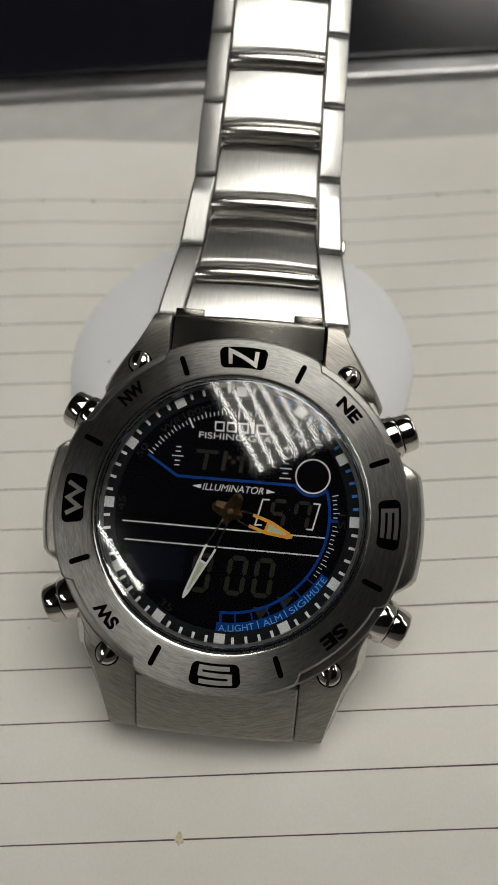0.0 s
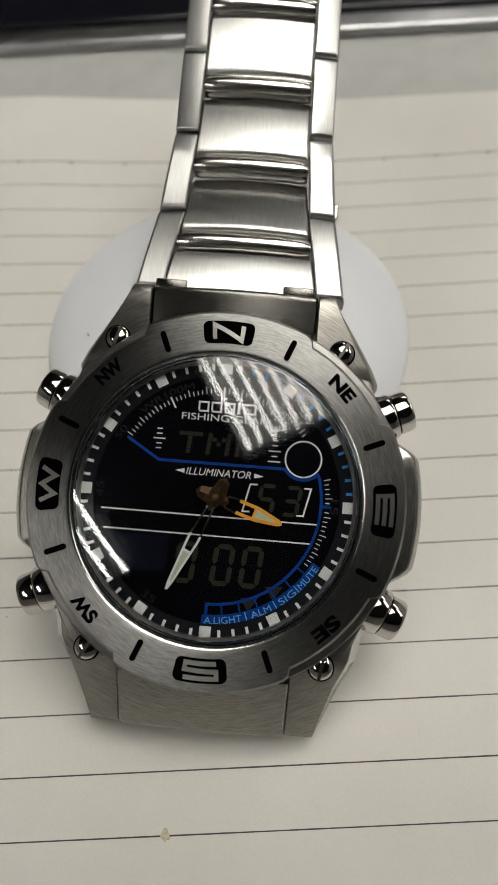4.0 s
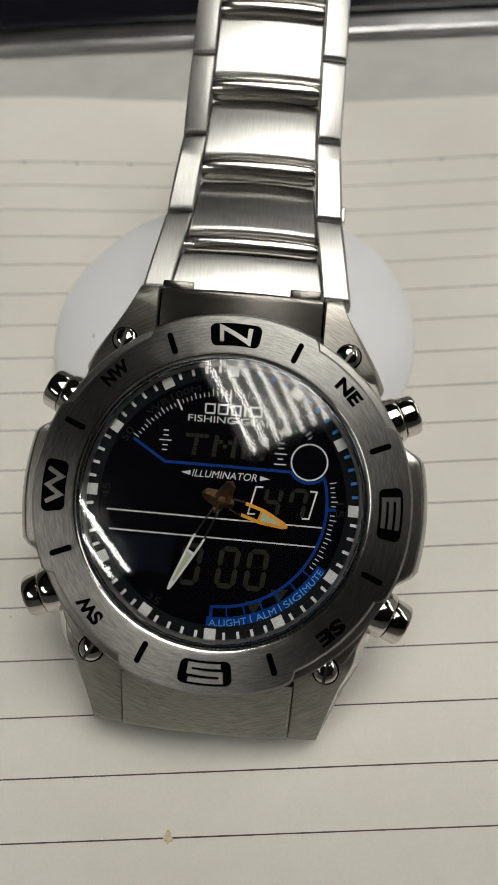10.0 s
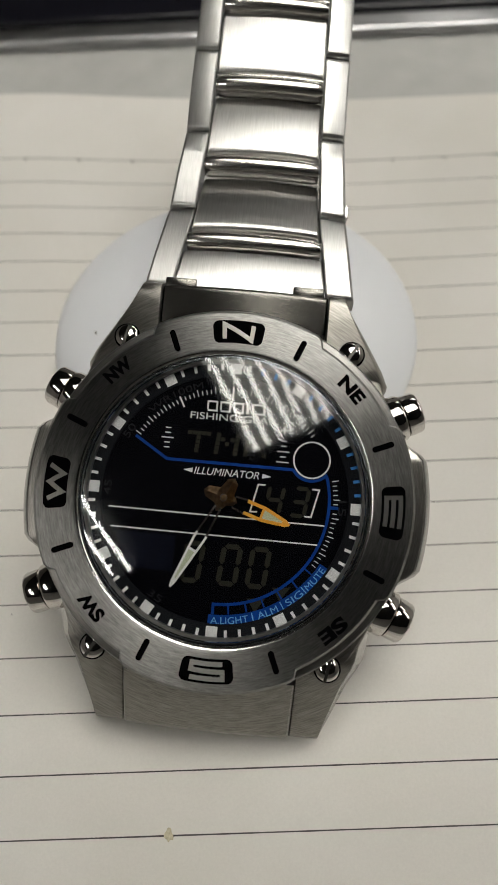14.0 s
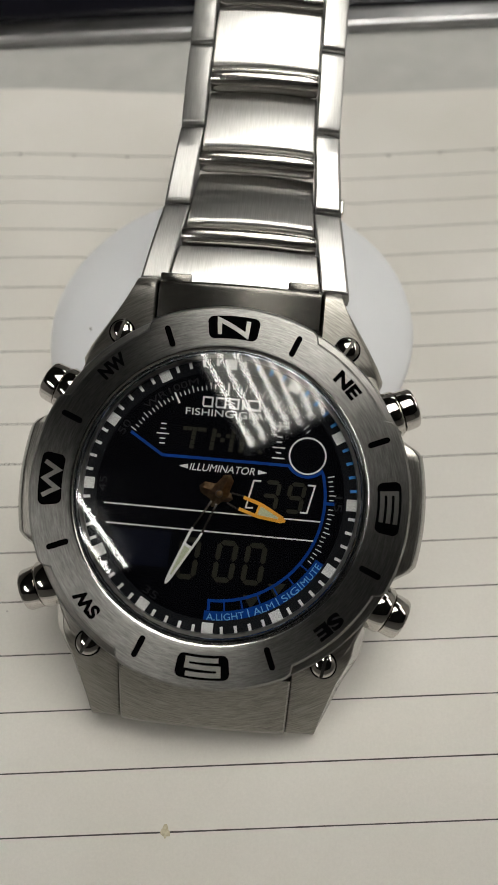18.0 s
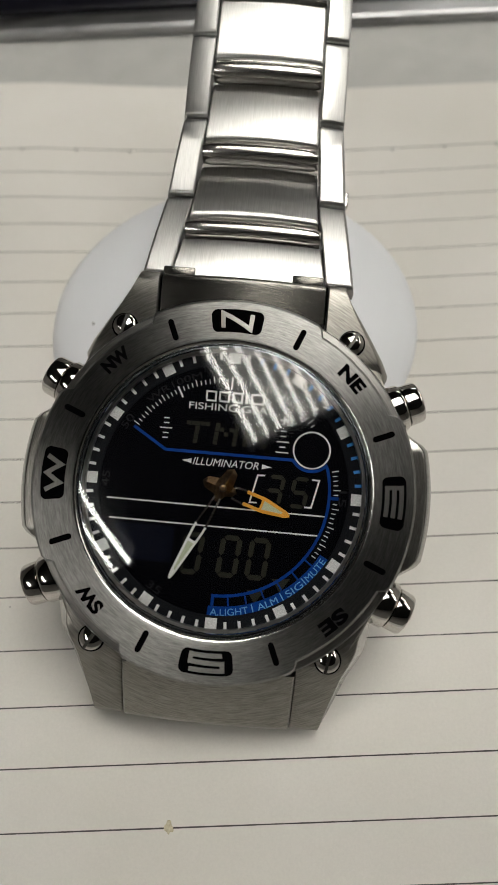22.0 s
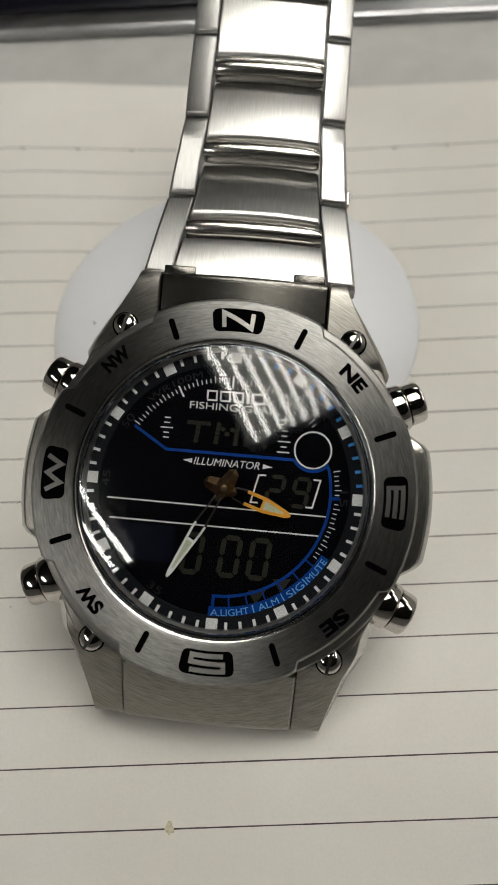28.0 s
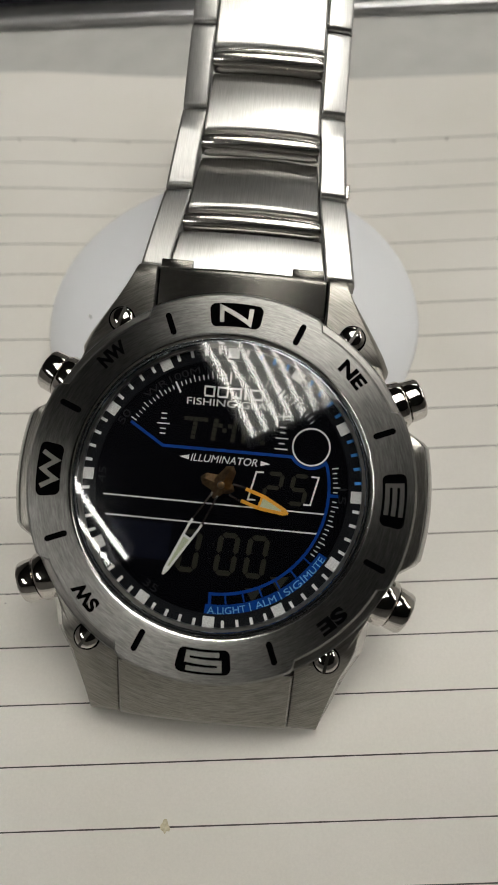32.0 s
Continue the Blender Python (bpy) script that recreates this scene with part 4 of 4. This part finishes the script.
part("collar", lift(wedge(1.9, 1.0, 0.45, 0, 0.5), 0, 0, -1.74), HUB_METAL, minute_hand, smooth=False)
part("hub", revolve([(0, -1.05), (0.36, -1.1), (0.46, -1.3), (0.5, -2.4), (0, -2.4)], 32, closed=False), HUB_METAL, watch, "bronze toned hub")
HOUR_ANGLE = -107.6

# domed glass
DOME = 95.0
dome_h = [(r, -0.25 + math.sqrt(DOME ** 2 - r * r) - math.sqrt(DOME ** 2 - 17.4 ** 2)) for r in (17.4, 17.0, 16, 14, 12, 10, 8, 6, 4, 2, 0)]
crystal = part("crystal", revolve(dome_h, 128, closed=False), GLASS, watch, "clear domed glass with a fingerprint smudge", sharp=80)
crystal.visible_shadow = False

# ---- bracelet ----
PITCH = 12.2
# angle of each link to the dial plane, in degrees
SLOPES = [-13.0, -4.5, 2.5, 1.0, 2.0, -62.0, -88.0, -105.0, -115.0, -113.0]
# extra lean of each centre plate
TILTS = [0, -16.5, -13.0, -3.0, 0.0, 0.0, 0.0, 0.0, 0.0, 0.0]
WIDTHS = [28.4, 25.0, 22.9, 22.6, 22.2, 22.0, 22.0, 22.0, 22.0, 22.0, 22.0]
INNERS = [20.5, 17.2, 15.8, 15.4, 15.2, 15.0, 15.0, 15.0, 15.0, 15.0, 15.0]


def crowned(x0, x1, top, low, crown=0.5, bev=0.35, n=8):
    """Cross-section points: a crowned top between x0 and x1 with rounded shoulders. Returns (x, z) pairs."""
    out = [(x0, low), (x0, top - bev)]
    for i in range(n + 1):
        u = i / n
        x = x0 + bev * 0.8 + (x1 - x0 - 1.6 * bev) * u
        out.append((x, top + crown * (1 - (2 * u - 1) ** 2)))
    out += [(x1, top - bev), (x1, low)]
    return out


def run_along(y0, y1, f0, f1, bulge=0.2, drop=0.0):
    """A block along y whose ends are rounded down; f0 and f1 give (x0, x1) at both ends."""
    rows = []
    for u in (0, 0.008, 0.02, 0.04, 0.1, 0.2, 0.35, 0.5, 0.65, 0.8, 0.9, 0.96, 0.98, 0.992, 1):
        e = min(u, 1 - u) * (y1 - y0)
        z = bulge * (1 - (2 * u - 1) ** 2) - (0.4 * (1 - e / 0.4) ** 2 if e < 0.4 else 0)
        x0, x1 = f0[0] + (f1[0] - f0[0]) * u, f0[1] + (f1[1] - f0[1]) * u
        rows.append([(x, y0 + (y1 - y0) * u, zz + z) for x, zz in crowned(x0, x1, drop, drop - 3.0)])
    return cross_rows(rows)


def side_run(y0, y1, xo0, xo1, xi0, xi1, s):
    """A side piece: flat top that falls to a chamfer along its outer edge, ends rounded."""
    rows = []
    for u in (0, 0.012, 0.03, 0.06, 0.15, 0.3, 0.5, 0.7, 0.85, 0.94, 0.97, 0.988, 1):
        e = min(u, 1 - u) * (y1 - y0)
        d = 0.35 * (1 - e / 0.4) ** 2 if e < 0.4 else 0
        xo, xi = xo0 + (xo1 - xo0) * u, xi0 + (xi1 - xi0) * u
        z = 0.22 * (1 - (2 * u - 1) ** 2) - d
        rows.append([(s * xi, y0 + (y1 - y0) * u, zz) for zz in (-3.0,)] + [(s * xi, y0 + (y1 - y0) * u, z - 0.2), (s * (xi + 0.18), y0 + (y1 - y0) * u, z),
                    (s * (xo - 0.45), y0 + (y1 - y0) * u, z - 0.28), (s * (xo - 0.1), y0 + (y1 - y0) * u, z - 0.58), (s * xo, y0 + (y1 - y0) * u, z - 1.0), (s * xo, y0 + (y1 - y0) * u, -3.0)])
    return cross_rows(rows)


def ridge_run(y, half_w, rad, z):
    """A polished half-round bar across the band, bent to the crown of the links."""
    rows = []
    n = 16
    for i in range(n + 1):
        u = -1 + 2 * i / n
        zz = z + 0.5 * (1 - u * u)
        r = rad * (1 if abs(u) < 0.97 else 0.8)
        rows.append([(half_w * u, y + r * math.cos(t), zz + r * 0.85 * math.sin(t)) for t in (math.pi * j / 8 for j in range(9))]
                    + [(half_w * u, y - r, zz - 1.2), (half_w * u, y + r, zz - 1.2)])
    return cross_rows(rows)


def bracelet_link(i, at):
    link = new("bracelet_link")
    link.parent = watch
    link.matrix_basis = at
    tagged(link, "brushed steel bracelet link with polished ridge")
    xo0, xo1, xi0, xi1 = WIDTHS[i] / 2, WIDTHS[i + 1] / 2, INNERS[i] / 2, INNERS[i + 1] / 2
    for s in (1, -1):
        part("side_piece", side_run(0.16 if i else -0.45, PITCH - 0.12, xo0, xo1, xi0 + 0.13, xi1 + 0.13, s), STEEL_SIDE, link)
    ridge_y = 6.95
    mid = xi0 + (xi1 - xi0) * ridge_y / PITCH
    near = xi0 - (xi1 - xi0) * 0.3
    tilt = TILTS[i]
    if i == 0:
        wide = xi0 - (xi1 - xi0) * 0.18
        part("centre_piece", run_along(-2.2, ridge_y - 1.45, (-wide, wide), (-mid - 0.2, mid + 0.2), drop=-0.25), STEEL_LINK, link, "brushed centre plate")
    else:
        turn = pose(0, 0.6 * MM, 0, tilt, 0, 0) @ pose(0, -0.6 * MM, 0)
        part("centre_piece", run_along(-3.6, ridge_y - 0.85, (-near, near), (-mid, mid), drop=-0.25), STEEL_LINK, link, "brushed centre plate", at=turn)
        part("lip", ridge_run(-3.95, near - 0.1, 0.3, -0.2), RIDGE_STEEL, link, "thin polished lip")
    part("ridge", ridge_run(ridge_y + 0.1, mid - 0.1, 1.3, -0.4), RIDGE_STEEL, link, "polished cross ridge")
    if i == 4:
        for s in (1, -1):
            knob = revolve([(0, 0), (1.25, 0), (1.4, 0.2), (1.4, 3.6), (1.2, 3.9), (0, 3.9)], 24, closed=False)
            part("pin_end", knob, RIDGE_STEEL, link, "rounded steel pin end", at=pose(s * 8.0 * MM, (PITCH + 0.9) * MM, -0.9 * MM, 0, 90 * s, 0))
    if i == 1:
        part("pin_end", box(xo0 - 0.35, xo0 + 0.24, 0.4, 2.7, -1.7, -0.8, 0.22, 3), RIDGE_STEEL, link, "rounded steel pin end")
    # plate filling the gap between links, the gap's shade in its colour
    part("pin_plate", box(-mid + 0.3, mid - 0.3, ridge_y + 0.6, PITCH + 2.6, -3.0, -1.9, 0.2), GAP_STEEL, link)
    return link


# end link between the upper lugs: a curved plate, its dark reflection put into the colour
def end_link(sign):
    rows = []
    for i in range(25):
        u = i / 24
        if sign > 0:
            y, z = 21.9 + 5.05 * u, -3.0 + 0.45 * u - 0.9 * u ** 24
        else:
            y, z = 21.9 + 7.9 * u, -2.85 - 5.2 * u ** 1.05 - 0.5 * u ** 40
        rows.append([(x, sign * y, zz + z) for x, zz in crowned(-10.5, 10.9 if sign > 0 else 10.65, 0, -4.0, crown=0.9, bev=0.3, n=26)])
    return part("end_link", cross_rows(rows), STEEL_END_SHADED if sign > 0 else STEEL_CASE, watch, "brushed curved steel end piece between the lugs")


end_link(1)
end_link(-1)
# the tabs share the steel with the dark reflection in its colour
for e in (1, -1):
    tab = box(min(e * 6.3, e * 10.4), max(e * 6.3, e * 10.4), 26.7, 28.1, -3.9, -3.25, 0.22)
    part("end_tab", tab, STEEL_END_SHADED, watch, "thin steel tab behind the end piece")

m = pose(0.4 * MM, 28.3 * MM, -5.9 * MM)
for i, slope in enumerate(SLOPES):
    link_pose = m @ pose(0, 0, 0, slope, 0, 0)
    bracelet_link(i, link_pose)
    m = Matrix.Translation(link_pose @ Vector((0, PITCH * MM, 0)))

# the lower half folds back under the case
m = pose(0, -26.6 * MM, -9.8 * MM, 0, 0, 180)
for i, slope in enumerate((-125.0, -155.0, -168.0)):
    link_pose = Matrix.Translation(m.translation) @ pose(0, 0, 0, 0, 0, 180) @ pose(0, 0, 0, slope, 0, 0) @ Matrix.Diagonal((1, 1, 1, 1))
    bracelet_link(i, link_pose)
    m = Matrix.Translation(link_pose @ Vector((0, PITCH * MM, 0)))


# ---- what moves ----
def motions():
    # the minute hand steps every twenty seconds or so
    mrows = [(0.0, pose(0, 0, 0, 0, 0, -204.0)), (4.4, pose(0, 0, 0, 0, 0, -204.0)), (4.6, pose(0, 0, 0, 0, 0, -206.0)),
             (26.3, pose(0, 0, 0, 0, 0, -206.0)), (26.5, pose(0, 0, 0, 0, 0, -207.9)), (32.0, pose(0, 0, 0, 0, 0, -207.9))]
    walk(minute_hand, mrows)
    walk(hour_hand, [(0.0, pose(0, 0, 0, 0, 0, HOUR_ANGLE)), (32.0, pose(0, 0, 0, 0, 0, HOUR_ANGLE - 0.25))])

    def flips(ob, base, states):
        """states: (time, shown) in order. The plate turns over in a tenth of a second."""
        now = states[0][1]
        rows = [(0.0, base @ pose(0, 0, 0, 0 if now else 180))]
        for t, on in states[1:]:
            if on == now:
                continue
            a, b = (180, 360) if on else (0, 180)
            rows += [(t + k / 30, base @ pose(0, 0, 0, a + (b - a) * k / 3)) for k in range(4)]
            now = on
        rows.append((32.0, base @ pose(0, 0, 0, 0 if now else 180)))
        walk(ob, rows)

    times = [0.0] + [k + 0.4 for k in range(32)]
    shown = [f"{57 - k:02d}" for k in range(33)]
    for cell, place in ((TENS, 0), (ONES, 1)):
        for key, (ob, base) in cell.items():
            flips(ob, base, [(t, key in LIT[s[place]]) for t, s in zip(times, shown)])
    for ob, base in zip(COLON, COLON_AT):
        states = [(0.0, False)]
        for k in range(32):
            states += [(k + 0.4, True), (k + 0.83, False)]
        flips(ob, base, states)


motions()
